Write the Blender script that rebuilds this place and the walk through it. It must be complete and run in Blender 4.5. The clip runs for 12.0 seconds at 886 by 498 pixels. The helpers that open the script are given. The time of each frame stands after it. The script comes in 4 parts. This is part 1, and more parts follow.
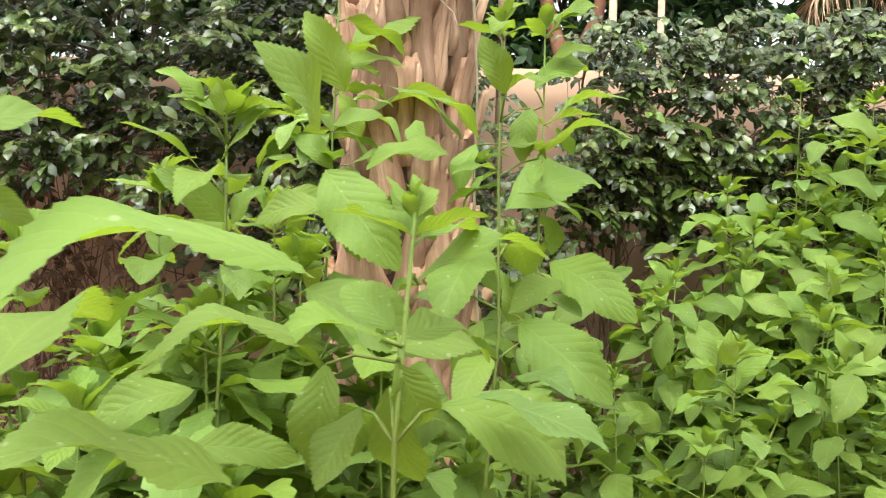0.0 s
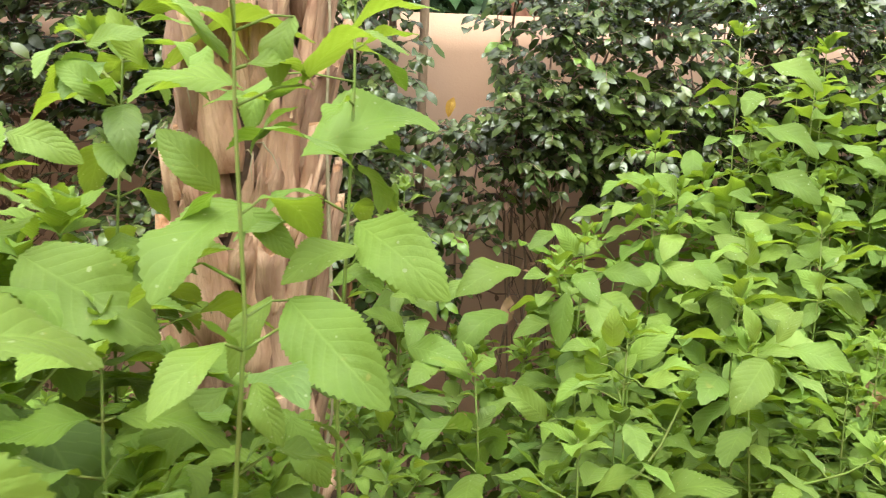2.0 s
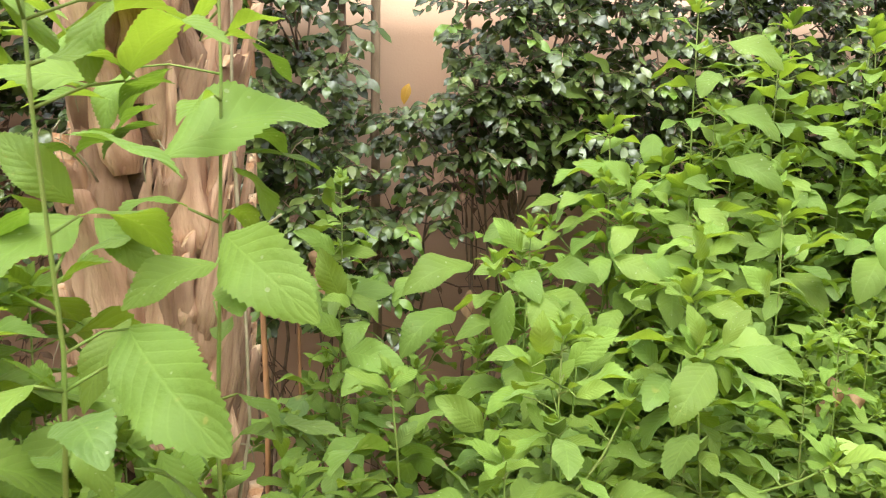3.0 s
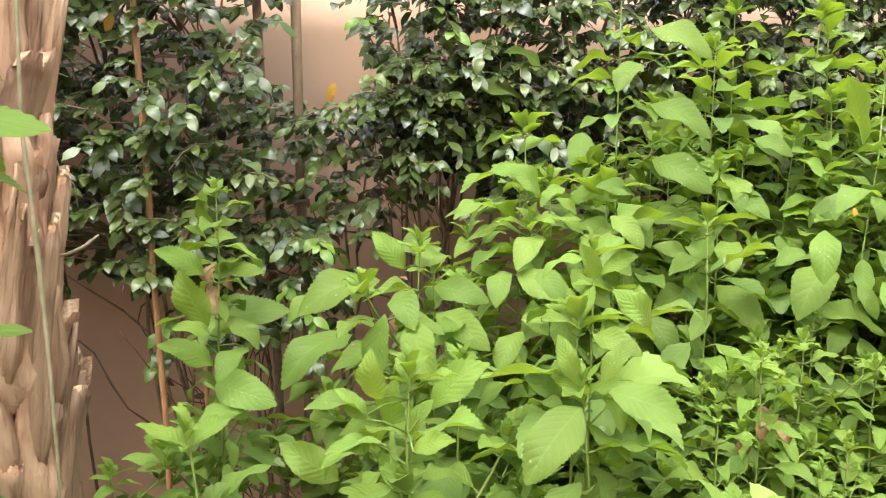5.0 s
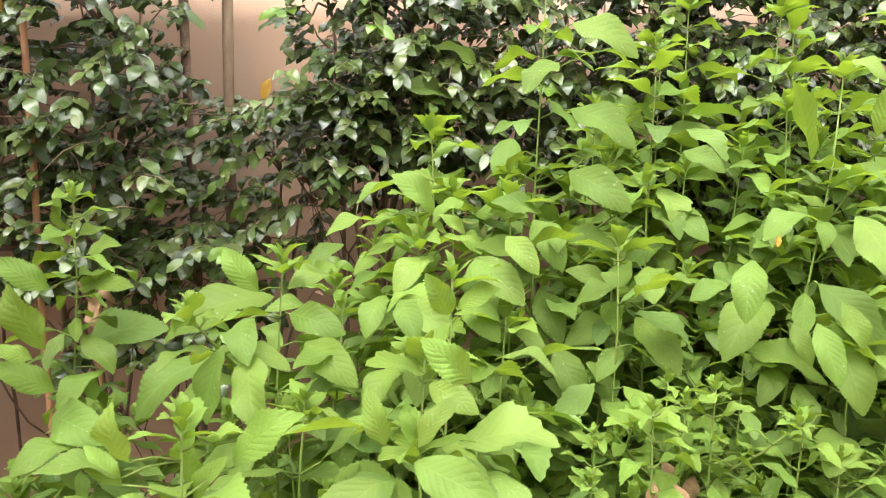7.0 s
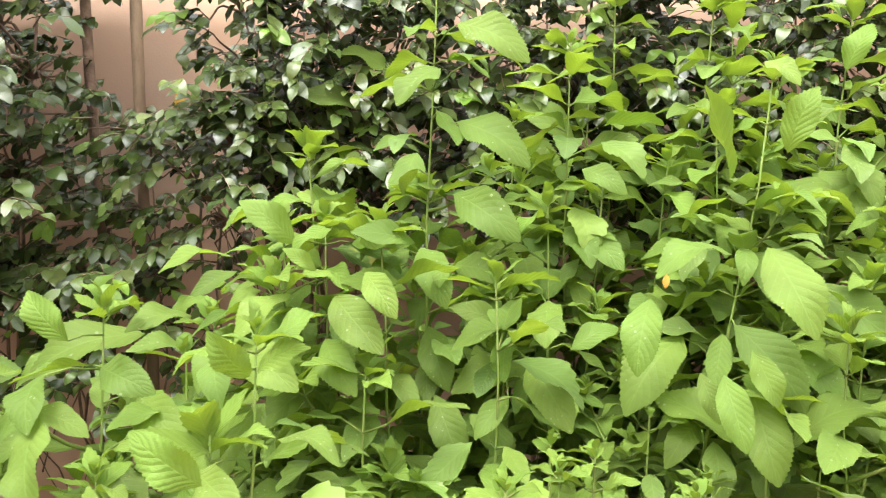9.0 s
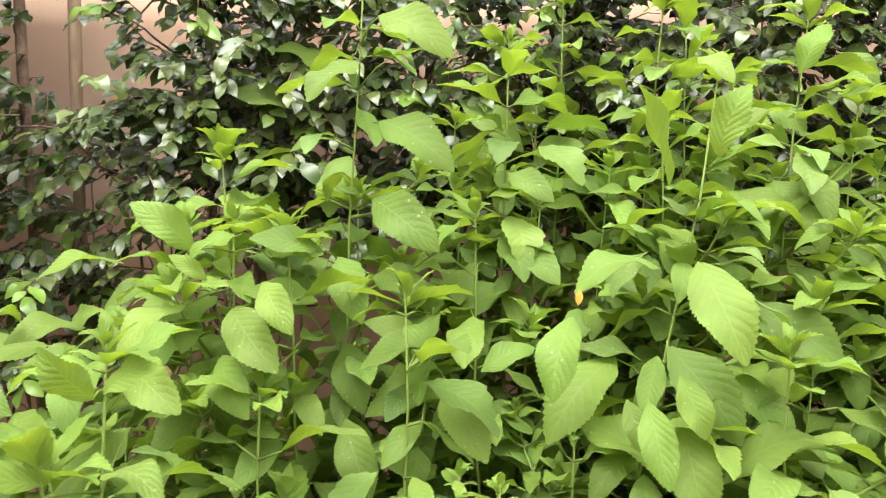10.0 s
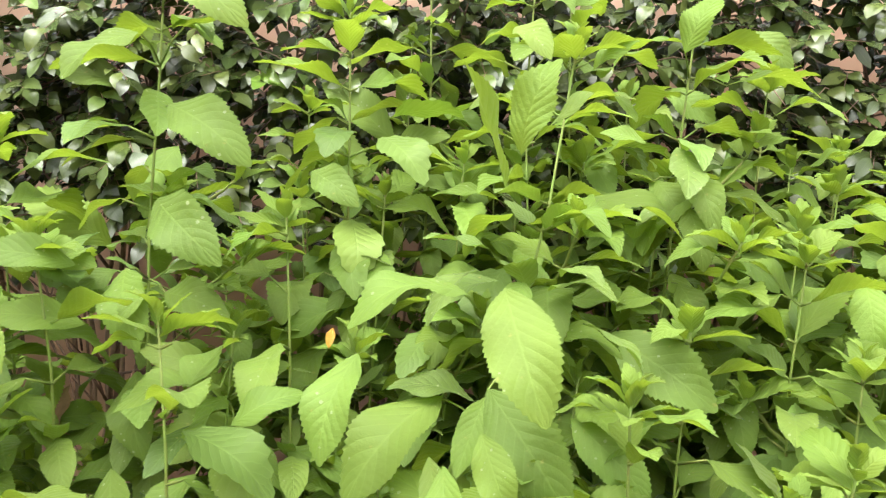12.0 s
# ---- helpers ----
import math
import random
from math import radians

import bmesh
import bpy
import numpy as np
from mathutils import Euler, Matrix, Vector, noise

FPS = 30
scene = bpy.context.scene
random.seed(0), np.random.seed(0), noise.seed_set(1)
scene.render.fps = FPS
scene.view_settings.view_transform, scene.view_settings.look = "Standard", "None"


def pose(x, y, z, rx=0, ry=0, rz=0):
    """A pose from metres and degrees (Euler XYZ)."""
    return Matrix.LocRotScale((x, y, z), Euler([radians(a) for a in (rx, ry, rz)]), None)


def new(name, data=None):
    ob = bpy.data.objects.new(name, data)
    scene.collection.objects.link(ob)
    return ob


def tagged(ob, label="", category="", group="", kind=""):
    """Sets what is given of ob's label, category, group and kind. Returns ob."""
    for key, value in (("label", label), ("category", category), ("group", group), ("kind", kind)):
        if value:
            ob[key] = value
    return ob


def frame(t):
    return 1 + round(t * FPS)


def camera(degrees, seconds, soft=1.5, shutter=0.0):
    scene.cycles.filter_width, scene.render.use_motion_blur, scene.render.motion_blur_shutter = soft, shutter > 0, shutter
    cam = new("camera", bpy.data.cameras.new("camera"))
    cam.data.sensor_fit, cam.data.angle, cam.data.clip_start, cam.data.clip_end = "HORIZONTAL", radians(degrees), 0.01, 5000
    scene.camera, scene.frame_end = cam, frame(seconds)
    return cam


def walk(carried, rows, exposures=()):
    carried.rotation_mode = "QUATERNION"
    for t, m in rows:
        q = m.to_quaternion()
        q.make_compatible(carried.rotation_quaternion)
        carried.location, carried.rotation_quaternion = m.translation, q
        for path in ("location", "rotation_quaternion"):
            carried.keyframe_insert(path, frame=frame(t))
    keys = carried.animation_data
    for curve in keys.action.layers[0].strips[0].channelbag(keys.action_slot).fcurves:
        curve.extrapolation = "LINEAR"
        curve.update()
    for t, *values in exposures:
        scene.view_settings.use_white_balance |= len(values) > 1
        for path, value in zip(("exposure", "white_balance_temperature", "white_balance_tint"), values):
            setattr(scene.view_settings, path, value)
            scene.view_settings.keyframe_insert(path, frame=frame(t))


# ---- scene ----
cam = camera(61.9, 12.0, soft=1.1, shutter=0.3)
EXPOSURES = [(0.0, 1.58, 6500, 0), (1.0, 1.70, 6500, 0), (3.0, 1.80, 6500, 1), (6.0, 1.91, 6500, 4), (9.0, 1.97, 6500, 5), (12.0, 2.0, 6500, 6)]
METRES, EYE, TILT, LEAN, TURN = 2.2, 1.5, -2.5, -1.5, 0.0
ROWS = [
    (0.0, 0.0, 0.0, 0.0, 0.0, 0.0, -0.0),
    (0.5, 0.0337, 0.0286, -0.0034, -0.13, 0.05, -0.12),
    (1.0, 0.0663, 0.058, -0.007, -0.18, -0.24, -0.4),
    (1.5, 0.0984, 0.0881, -0.0075, -0.31, -1.66, -0.46),
    (2.0, 0.13, 0.1189, -0.0034, -0.9, -2.83, -0.47),
    (2.5, 0.1632, 0.1461, 0.0026, -1.47, -3.36, -0.13),
    (3.0, 0.1938, 0.1696, 0.0086, -1.45, -4.06, 0.8),
    (5.0, 0.3273, 0.2603, 0.016, -0.72, -4.05, 1.85),
    (5.5, 0.3626, 0.2837, 0.0137, -0.17, -4.05, 2.0),
    (6.0, 0.3989, 0.3072, 0.0144, 0.68, -3.94, 1.96),
    (6.5, 0.436, 0.3298, 0.0195, 1.61, -3.85, 1.27),
    (7.0, 0.4701, 0.354, 0.0276, 1.68, -4.15, 0.44),
    (9.0, 0.5985, 0.4528, 0.0468, 3.25, -3.99, 1.02),
    (9.5, 0.6284, 0.479, 0.0447, 3.1, -3.53, 0.47),
    (10.0, 0.6587, 0.506, 0.0415, 3.02, -3.09, 0.17),
    (10.5, 0.689, 0.5325, 0.0393, 3.14, -2.85, 0.22),
    (11.0, 0.7194, 0.5614, 0.0398, 2.62, -3.39, 0.07),
    (11.5, 0.7492, 0.5902, 0.0452, 2.31, -3.82, -0.01),
    (12.0, 0.7781, 0.6156, 0.0522, 2.33, -3.98, -0.4),
]
walk(cam, [(t, pose(0, 0, EYE, TILT, LEAN, TURN) @ pose(METRES * x, METRES * y, METRES * z, 90 + pitch, roll, yaw)) for t, x, y, z, yaw, pitch, roll in ROWS],
     EXPOSURES)

# ---- world and light ----
SUN_ELEVATION, SUN_TURN = 68.0, 200.0
world = bpy.data.worlds.new("sky")
scene.world = world
world.use_nodes = True
wn = world.node_tree.nodes
sky = wn.new("ShaderNodeTexSky")
sky.sky_type = "NISHITA"
sky.sun_disc = False
sky.sun_elevation, sky.sun_rotation = radians(SUN_ELEVATION), radians(SUN_TURN)
sky.air_density, sky.dust_density, sky.ozone_density = 1.2, 5.0, 1.0
sky_grey = wn.new("ShaderNodeHueSaturation")
sky_grey.inputs["Saturation"].default_value = 0.08
world.node_tree.links.new(sky.outputs["Color"], sky_grey.inputs["Color"])
world.node_tree.links.new(sky_grey.outputs["Color"], wn["Background"].inputs["Color"])
wn["Background"].inputs["Strength"].default_value = 0.150
sun = new("sun", bpy.data.lights.new("sun", "SUN"))
sun.data.energy, sun.data.angle, sun.data.color = 0.8, radians(70), (1.0, 0.96, 0.90)
sun.matrix_world = pose(0, 0, 6, 90 - SUN_ELEVATION, 0, 180 - SUN_TURN)


# ---- materials ----
def material(name, base, rough=0.6, second=None, scale=8.0, bump=0.0, bump_scale=40.0, vary=0.0, island=False, detail=6.0, spec=0.5, third=None, third_scale=1.5, grain=(1, 1, 1)):
    """A surface of two colours mottled at a coarse and a fine scale, with relief and a change from piece to piece."""
    m = bpy.data.materials.new(name)
    m.use_nodes = True
    n, ln = m.node_tree.nodes, m.node_tree.links
    b = n["Principled BSDF"]
    b.inputs["Roughness"].default_value = rough
    b.inputs["Specular IOR Level"].default_value = spec
    co = n.new("ShaderNodeTexCoord")
    mp = n.new("ShaderNodeMapping")
    mp.inputs["Scale"].default_value = grain
    ln.new(co.outputs["Object"], mp.inputs["Vector"])
    no = n.new("ShaderNodeTexNoise")
    no.inputs["Scale"].default_value, no.inputs["Detail"].default_value = scale, detail
    ln.new(mp.outputs["Vector"], no.inputs["Vector"])
    mix = n.new("ShaderNodeMix")
    mix.data_type = "RGBA"
    ramp = n.new("ShaderNodeMapRange")
    ramp.inputs["From Min"].default_value, ramp.inputs["From Max"].default_value = 0.35, 0.68
    ln.new(no.outputs["Fac"], ramp.inputs["Value"])
    ln.new(ramp.outputs["Result"], mix.inputs["Factor"])
    mix.inputs["A"].default_value = (*base, 1)
    mix.inputs["B"].default_value = (*(second or [c * 0.75 for c in base]), 1)
    out = mix.outputs["Result"]
    if third:
        no3 = n.new("ShaderNodeTexNoise")
        no3.inputs["Scale"].default_value, no3.inputs["Detail"].default_value = third_scale, 3
        ln.new(co.outputs["Object"], no3.inputs["Vector"])
        r3 = n.new("ShaderNodeMapRange")
        r3.inputs["From Min"].default_value, r3.inputs["From Max"].default_value = 0.5, 0.72
        ln.new(no3.outputs["Fac"], r3.inputs["Value"])
        m3 = n.new("ShaderNodeMix")
        m3.data_type = "RGBA"
        ln.new(r3.outputs["Result"], m3.inputs["Factor"])
        ln.new(out, m3.inputs["A"])
        m3.inputs["B"].default_value = (*third, 1)
        out = m3.outputs["Result"]
    if vary:
        hsv = n.new("ShaderNodeHueSaturation")
        if island:
            rnd = n.new("ShaderNodeNewGeometry").outputs["Random Per Island"]
        else:
            rnd = n.new("ShaderNodeObjectInfo").outputs["Random"]
        mr = n.new("ShaderNodeMapRange")
        mr.inputs["To Min"].default_value, mr.inputs["To Max"].default_value = 1 - vary, 1 + vary
        ln.new(rnd, mr.inputs["Value"])
        ln.new(mr.outputs["Result"], hsv.inputs["Value"])
        ln.new(out, hsv.inputs["Color"])
        out = hsv.outputs["Color"]
    ln.new(out, b.inputs["Base Color"])
    if bump:
        nb = n.new("ShaderNodeTexNoise")
        nb.inputs["Scale"].default_value, nb.inputs["Detail"].default_value = bump_scale, 8
        ln.new(mp.outputs["Vector"], nb.inputs["Vector"])
        bp = n.new("ShaderNodeBump")
        bp.inputs["Strength"].default_value, bp.inputs["Distance"].default_value = bump, 0.01
        ln.new(nb.outputs["Fac"], bp.inputs["Height"])
        ln.new(bp.outputs["Normal"], b.inputs["Normal"])
    return m


def leaf_material(name, dark, light, through_colour, rough, veins=9.0, vary=0.2, glow=0.3, island=False, vein_light=0.35, spots=0.0, spec=0.5, relief=0.5, blemish=(0.45, 0.36, 0.10), hue=0.0, fuzz=0.0, specks=0.0):
    """A leaf: two greens from leaf to leaf, paler midrib and side veins with relief, daylight through the blade."""
    m = bpy.data.materials.new(name)
    m.use_nodes = True
    n, ln = m.node_tree.nodes, m.node_tree.links
    b = n["Principled BSDF"]
    b.inputs["Roughness"].default_value = rough
    b.inputs["Specular IOR Level"].default_value = spec
    b.inputs["Sheen Weight"].default_value, b.inputs["Sheen Roughness"].default_value = fuzz, 0.5
    uv = n.new("ShaderNodeUVMap")
    uv.uv_map = "leaf"
    sep = n.new("ShaderNodeSeparateXYZ")
    ln.new(uv.outputs["UV"], sep.inputs["Vector"])

    def op(kind, a, c=None):
        k = n.new("ShaderNodeMath")
        k.operation = kind
        for i, v in enumerate((a, c)):
            if v is None:
                continue
            if isinstance(v, (int, float)):
                k.inputs[i].default_value = v
            else:
                ln.new(v, k.inputs[i])
        return k.outputs["Value"]
    across = op("ABSOLUTE", op("SUBTRACT", sep.outputs["X"], 0.5))
    side = op("SINE", op("MULTIPLY", op("SUBTRACT", sep.outputs["Y"], op("MULTIPLY", across, 0.55)), veins * 6.283))
    vein = op("POWER", op("MAXIMUM", side, 0.0), 10.0)
    rib = op("SUBTRACT", 1.0, op("MINIMUM", op("MULTIPLY", across, 28.0), 1.0))
    lines = op("MAXIMUM", op("MULTIPLY", vein, 0.55), rib)
    if island:
        rnd = n.new("ShaderNodeNewGeometry").outputs["Random Per Island"]
    else:
        rnd = n.new("ShaderNodeObjectInfo").outputs["Random"]
    co = n.new("ShaderNodeTexCoord")
    no = n.new("ShaderNodeTexNoise")
    no.inputs["Scale"].default_value, no.inputs["Detail"].default_value = 5.0, 5
    ln.new(co.outputs["Object"], no.inputs["Vector"])
    tone = op("ADD", op("MULTIPLY", rnd, 0.7), op("MULTIPLY", op("SUBTRACT", no.outputs["Fac"], 0.35), 1.1))
    mix = n.new("ShaderNodeMix")
    mix.data_type = "RGBA"
    ln.new(tone, mix.inputs["Factor"])
    mix.inputs["A"].default_value, mix.inputs["B"].default_value = (*dark, 1), (*light, 1)
    hsv = n.new("ShaderNodeHueSaturation")
    mr = n.new("ShaderNodeMapRange")
    mr.inputs["To Min"].default_value, mr.inputs["To Max"].default_value = 1 - vary, 1 + vary
    ln.new(op("FRACT", op("MULTIPLY", rnd, 7.31)), mr.inputs["Value"])
    if hue:
        mh = n.new("ShaderNodeMapRange")
        mh.inputs["To Min"].default_value, mh.inputs["To Max"].default_value = 0.5 - hue, 0.5 + hue
        ln.new(op("FRACT", op("MULTIPLY", rnd, 13.7)), mh.inputs["Value"])
        ln.new(mh.outputs["Result"], hsv.inputs["Hue"])
    ln.new(mr.outputs["Result"], hsv.inputs["Value"])
    ln.new(mix.outputs["Result"], hsv.inputs["Color"])
    col = n.new("ShaderNodeMix")
    col.data_type = "RGBA"
    ln.new(op("MULTIPLY", lines, vein_light), col.inputs["Factor"])
    ln.new(hsv.outputs["Color"], col.inputs["A"])
    col.inputs["B"].default_value = (*[min(1, c * 1.9 + 0.03) for c in light], 1)
    out = col.outputs["Result"]
    if spots:
        sn = n.new("ShaderNodeTexNoise")
        sn.inputs["Scale"].default_value, sn.inputs["Detail"].default_value = 14.0, 2
        ofs = n.new("ShaderNodeVectorMath")
        ln.new(co.outputs["Object"], ofs.inputs[0])
        comb = n.new("ShaderNodeCombineXYZ")
        ln.new(op("MULTIPLY", rnd, 91.0), comb.inputs["X"])
        ln.new(comb.outputs["Vector"], ofs.inputs[1])
        ln.new(ofs.outputs["Vector"], sn.inputs["Vector"])
        smr = n.new("ShaderNodeMapRange")
        smr.inputs["From Min"].default_value, smr.inputs["From Max"].default_value = 0.70, 0.76
        ln.new(sn.outputs["Fac"], smr.inputs["Value"])
        sm = n.new("ShaderNodeMix")
        sm.data_type = "RGBA"
        ln.new(op("MULTIPLY", smr.outputs["Result"], spots), sm.inputs["Factor"])
        ln.new(out, sm.inputs["A"])
        sm.inputs["B"].default_value = (*blemish, 1)
        out = sm.outputs["Result"]
    if specks:
        vo = n.new("ShaderNodeTexVoronoi")
        vo.inputs["Scale"].default_value = 17.0
        shift = n.new("ShaderNodeVectorMath")
        ln.new(co.outputs["Object"], shift.inputs[0])
        along = n.new("ShaderNodeCombineXYZ")
        ln.new(op("MULTIPLY", rnd, 57.0), along.inputs["Y"])
        ln.new(along.outputs["Vector"], shift.inputs[1])
        ln.new(shift.outputs["Vector"], vo.inputs["Vector"])
        tint = n.new("ShaderNodeSeparateXYZ")
        ln.new(vo.outputs["Color"], tint.inputs["Vector"])
        spot = op("MULTIPLY", op("LESS_THAN", vo.outputs["Distance"], op("MULTIPLY", tint.outputs["Y"], 0.28)), op("LESS_THAN", tint.outputs["X"], op("MULTIPLY", rnd, 0.42)))
        pale = n.new("ShaderNodeMix")
        pale.data_type = "RGBA"
        ln.new(op("MULTIPLY", spot, specks), pale.inputs["Factor"])
        ln.new(out, pale.inputs["A"])
        pale.inputs["B"].default_value = (0.50, 0.52, 0.30, 1)
        out = pale.outputs["Result"]
    ln.new(out, b.inputs["Base Color"])
    bp = n.new("ShaderNodeBump")
    bp.inputs["Strength"].default_value, bp.inputs["Distance"].default_value = relief, 0.004
    quilt = op("ADD", op("MULTIPLY", op("ADD", side, 1.0), -0.19), op("MULTIPLY", no.outputs["Fac"], 0.5))
    fine = n.new("ShaderNodeTexNoise")
    fine.inputs["Scale"].default_value, fine.inputs["Detail"].default_value = 26.0, 4
    ln.new(co.outputs["Object"], fine.inputs["Vector"])
    ln.new(op("ADD", op("SUBTRACT", quilt, op("MULTIPLY", lines, 0.35)), op("MULTIPLY", fine.outputs["Fac"], 0.9)), bp.inputs["Height"])
    ln.new(bp.outputs["Normal"], b.inputs["Normal"])
    tr = n.new("ShaderNodeBsdfTranslucent")
    tc = n.new("ShaderNodeMix")
    tc.data_type, tc.blend_type = "RGBA", "MULTIPLY"
    tc.inputs["Factor"].default_value = 0.35
    tc.inputs["A"].default_value = (*through_colour, 1)
    ln.new(hsv.outputs["Color"], tc.inputs["B"])
    tc.inputs["A"].default_value = (*through_colour, 1)
    ln.new(tc.outputs["Result"], tr.inputs["Color"])
    ms = n.new("ShaderNodeMixShader")
    ms.inputs["Fac"].default_value = glow
    ln.new(b.outputs["BSDF"], ms.inputs[1])
    ln.new(tr.outputs["BSDF"], ms.inputs[2])
    ln.new(ms.outputs["Shader"], n["Material Output"].inputs["Surface"])
    return m


WEED = leaf_material("weed_leaf", (0.146, 0.226, 0.041), (0.200, 0.290, 0.057), (0.43, 0.56, 0.05), 0.55, glow=0.42, spots=0.45, spec=0.30, relief=0.32, vein_light=0.2, vary=0.2, hue=0.008, fuzz=0.05, specks=0.6)
YOUNG = leaf_material("young_weed_leaf", (0.160, 0.250, 0.037), (0.208, 0.302, 0.054), (0.45, 0.59, 0.05), 0.55, glow=0.38, vary=0.13, spec=0.28, relief=0.4, vein_light=0.2, hue=0.008, fuzz=0.06)
# duller greens for low and inner leaves, with some depth of shade in the colour
DULL_LOOK = dict(dark=(0.108, 0.174, 0.036), light=(0.206, 0.298, 0.066), through_colour=(0.30, 0.45, 0.04), rough=0.5, glow=0.33, spots=0.55, spec=0.33, relief=0.26, vein_light=0.18, vary=0.32, hue=0.01, fuzz=0.07, specks=0.6)
YOUNG_MANY = leaf_material("young_tip_leaves", (0.160, 0.250, 0.037), (0.208, 0.302, 0.054), (0.45, 0.59, 0.05), 0.55, glow=0.38, vary=0.13, spec=0.28, relief=0.4, vein_light=0.2, hue=0.008, fuzz=0.05, island=True)
DULL = leaf_material("dull_weed_leaf", **DULL_LOOK)
DULL_MANY = leaf_material("low_weed_leaves", island=True, **DULL_LOOK)
FICUS_LOOK = dict(dark=(0.030, 0.044, 0.013), light=(0.112, 0.150, 0.038), through_colour=(0.12, 0.20, 0.03), rough=0.27, veins=11, vary=0.5, glow=0.08, vein_light=0.12, spec=0.55, relief=0.08, hue=0.02)
FICUS = leaf_material("ficus_leaf", **FICUS_LOOK)
FICUS_MANY = leaf_material("ficus_leaves", island=True, **FICUS_LOOK)
FICUS_NEW = leaf_material("new_ficus_leaf", (0.13, 0.23, 0.03), (0.22, 0.34, 0.05), (0.28, 0.44, 0.04), 0.3, veins=11, glow=0.25, vein_light=0.2, spec=0.55, relief=0.1)
YELLOW = leaf_material("yellow_leaf", (0.55, 0.26, 0.03), (0.62, 0.36, 0.05), (0.6, 0.35, 0.05), 0.5, glow=0.25)
DRY_MANY = leaf_material("dry_leaves", (0.10, 0.05, 0.03), (0.24, 0.13, 0.075), (0.2, 0.1, 0.04), 0.8, glow=0.1, island=True, vary=0.4)
DRY = leaf_material("dry_leaf", (0.16, 0.085, 0.04), (0.34, 0.21, 0.11), (0.3, 0.16, 0.06), 0.8, glow=0.12, relief=0.15, vein_light=0.06)
FAR_LEAF = leaf_material("far_leaves", (0.020, 0.045, 0.016), (0.06, 0.12, 0.035), (0.10, 0.22, 0.03), 0.5, island=True, vary=0.4, glow=0.2)
STEM = material("green_stem", (0.15, 0.235, 0.036), 0.7, (0.18, 0.20, 0.045), 30, 0.2, 200)
BARK = material("ficus_bark", (0.30, 0.19, 0.13), 0.8, (0.16, 0.10, 0.07), 30, 0.5, 120)
TWIG = material("dead_twig", (0.19, 0.10, 0.065), 0.85, (0.09, 0.05, 0.035), 25, 0.4, 150)
CANE = material("orange_cane", (0.42, 0.20, 0.09), 0.6, (0.30, 0.14, 0.07), 18, 0.3, 100)
POLE = material("pale_pole", (0.52, 0.40, 0.29), 0.75, (0.40, 0.29, 0.20), 14, 0.4, 90)
PALM = material("palm_boot", (0.54, 0.345, 0.235), 0.8, (0.30, 0.16, 0.10), 26, 1.0, 110, vary=0.34, third=(0.20, 0.085, 0.05), third_scale=9, grain=(1, 1, 0.14))
PALM_CORE = material("palm_fibre", (0.12, 0.07, 0.045), 0.9, (0.06, 0.035, 0.025), 30, 0.8, 80)
PALM_CUT = material("palm_cut_end", (0.40, 0.20, 0.10), 0.85, (0.62, 0.45, 0.30), 40, 0.6, 150)
SAPLING = material("tan_bark", (0.38, 0.26, 0.17), 0.8, (0.24, 0.155, 0.10), 22, 0.5, 100, grain=(1, 1, 0.4))
VINE = material("pale_vine", (0.34, 0.27, 0.18), 0.75, (0.20, 0.18, 0.10), 25, 0.3, 100)
WALL = material("pink_plaster", (0.54, 0.335, 0.225), 0.85, (0.47, 0.28, 0.19), 2.2, 0.1, 130, third=(0.45, 0.30, 0.22), third_scale=0.9)
SOIL = material("soil", (0.14, 0.085, 0.055), 0.95, (0.075, 0.045, 0.03), 6, 0.9, 30, third=(0.22, 0.15, 0.10), third_scale=3)
TRUNK = material("red_brown_bark", (0.32, 0.14, 0.085), 0.85, (0.17, 0.075, 0.05), 7, 0.7, 35)
TRUNK_GREY = material("grey_bark", (0.25, 0.19, 0.15), 0.85, (0.13, 0.10, 0.08), 7, 0.7, 35)
FROND = material("dry_frond", (0.48, 0.31, 0.20), 0.8, (0.30, 0.18, 0.11), 12, 0.3, 60, vary=0.2, island=True)


# ---- building helpers ----
def mesh_of(name, bm, mat, smooth=True):
    me = bpy.data.meshes.new(name)
    bm.to_mesh(me)
    bm.free()
    me.materials.append(mat)
    if smooth:
        me.polygons.foreach_set("use_smooth", [True] * len(me.polygons))
    return me


def part(name, bm, mat, parent, label="", smooth=True):
    ob = new(name, mesh_of(name, bm, mat, smooth))
    ob.parent = parent
    return tagged(ob, label)


def thing(name, at, label, category, group="", kind=""):
    ob = new(name)
    ob.location = at
    ob.empty_display_size = 0.05
    return tagged(ob, label, category, group, kind)


def tube(bm, points, radii, sides=6, closed=True):
    """A round bar along the points, with a radius at each."""
    rings = []
    up = Vector((0.31, 0.17, 0.93)).normalized()
    for i, p in enumerate(points):
        a, b = Vector(points[max(0, i - 1)]), Vector(points[min(len(points) - 1, i + 1)])
        d = (b - a).normalized()
        s = d.cross(up)
        s = s.normalized() if s.length > 1e-3 else d.orthogonal().normalized()
        q = d.cross(s)
        rings.append([bm.verts.new(Vector(p) + (s * math.cos(6.2832 * k / sides) + q * math.sin(6.2832 * k / sides)) * radii[i]) for k in range(sides)])
    for r0, r1 in zip(rings, rings[1:]):
        for k in range(sides):
            bm.faces.new((r0[k], r0[(k + 1) % sides], r1[(k + 1) % sides], r1[k]))
    if closed:
        bm.faces.new(rings[-1])
        bm.faces.new(rings[0][::-1])


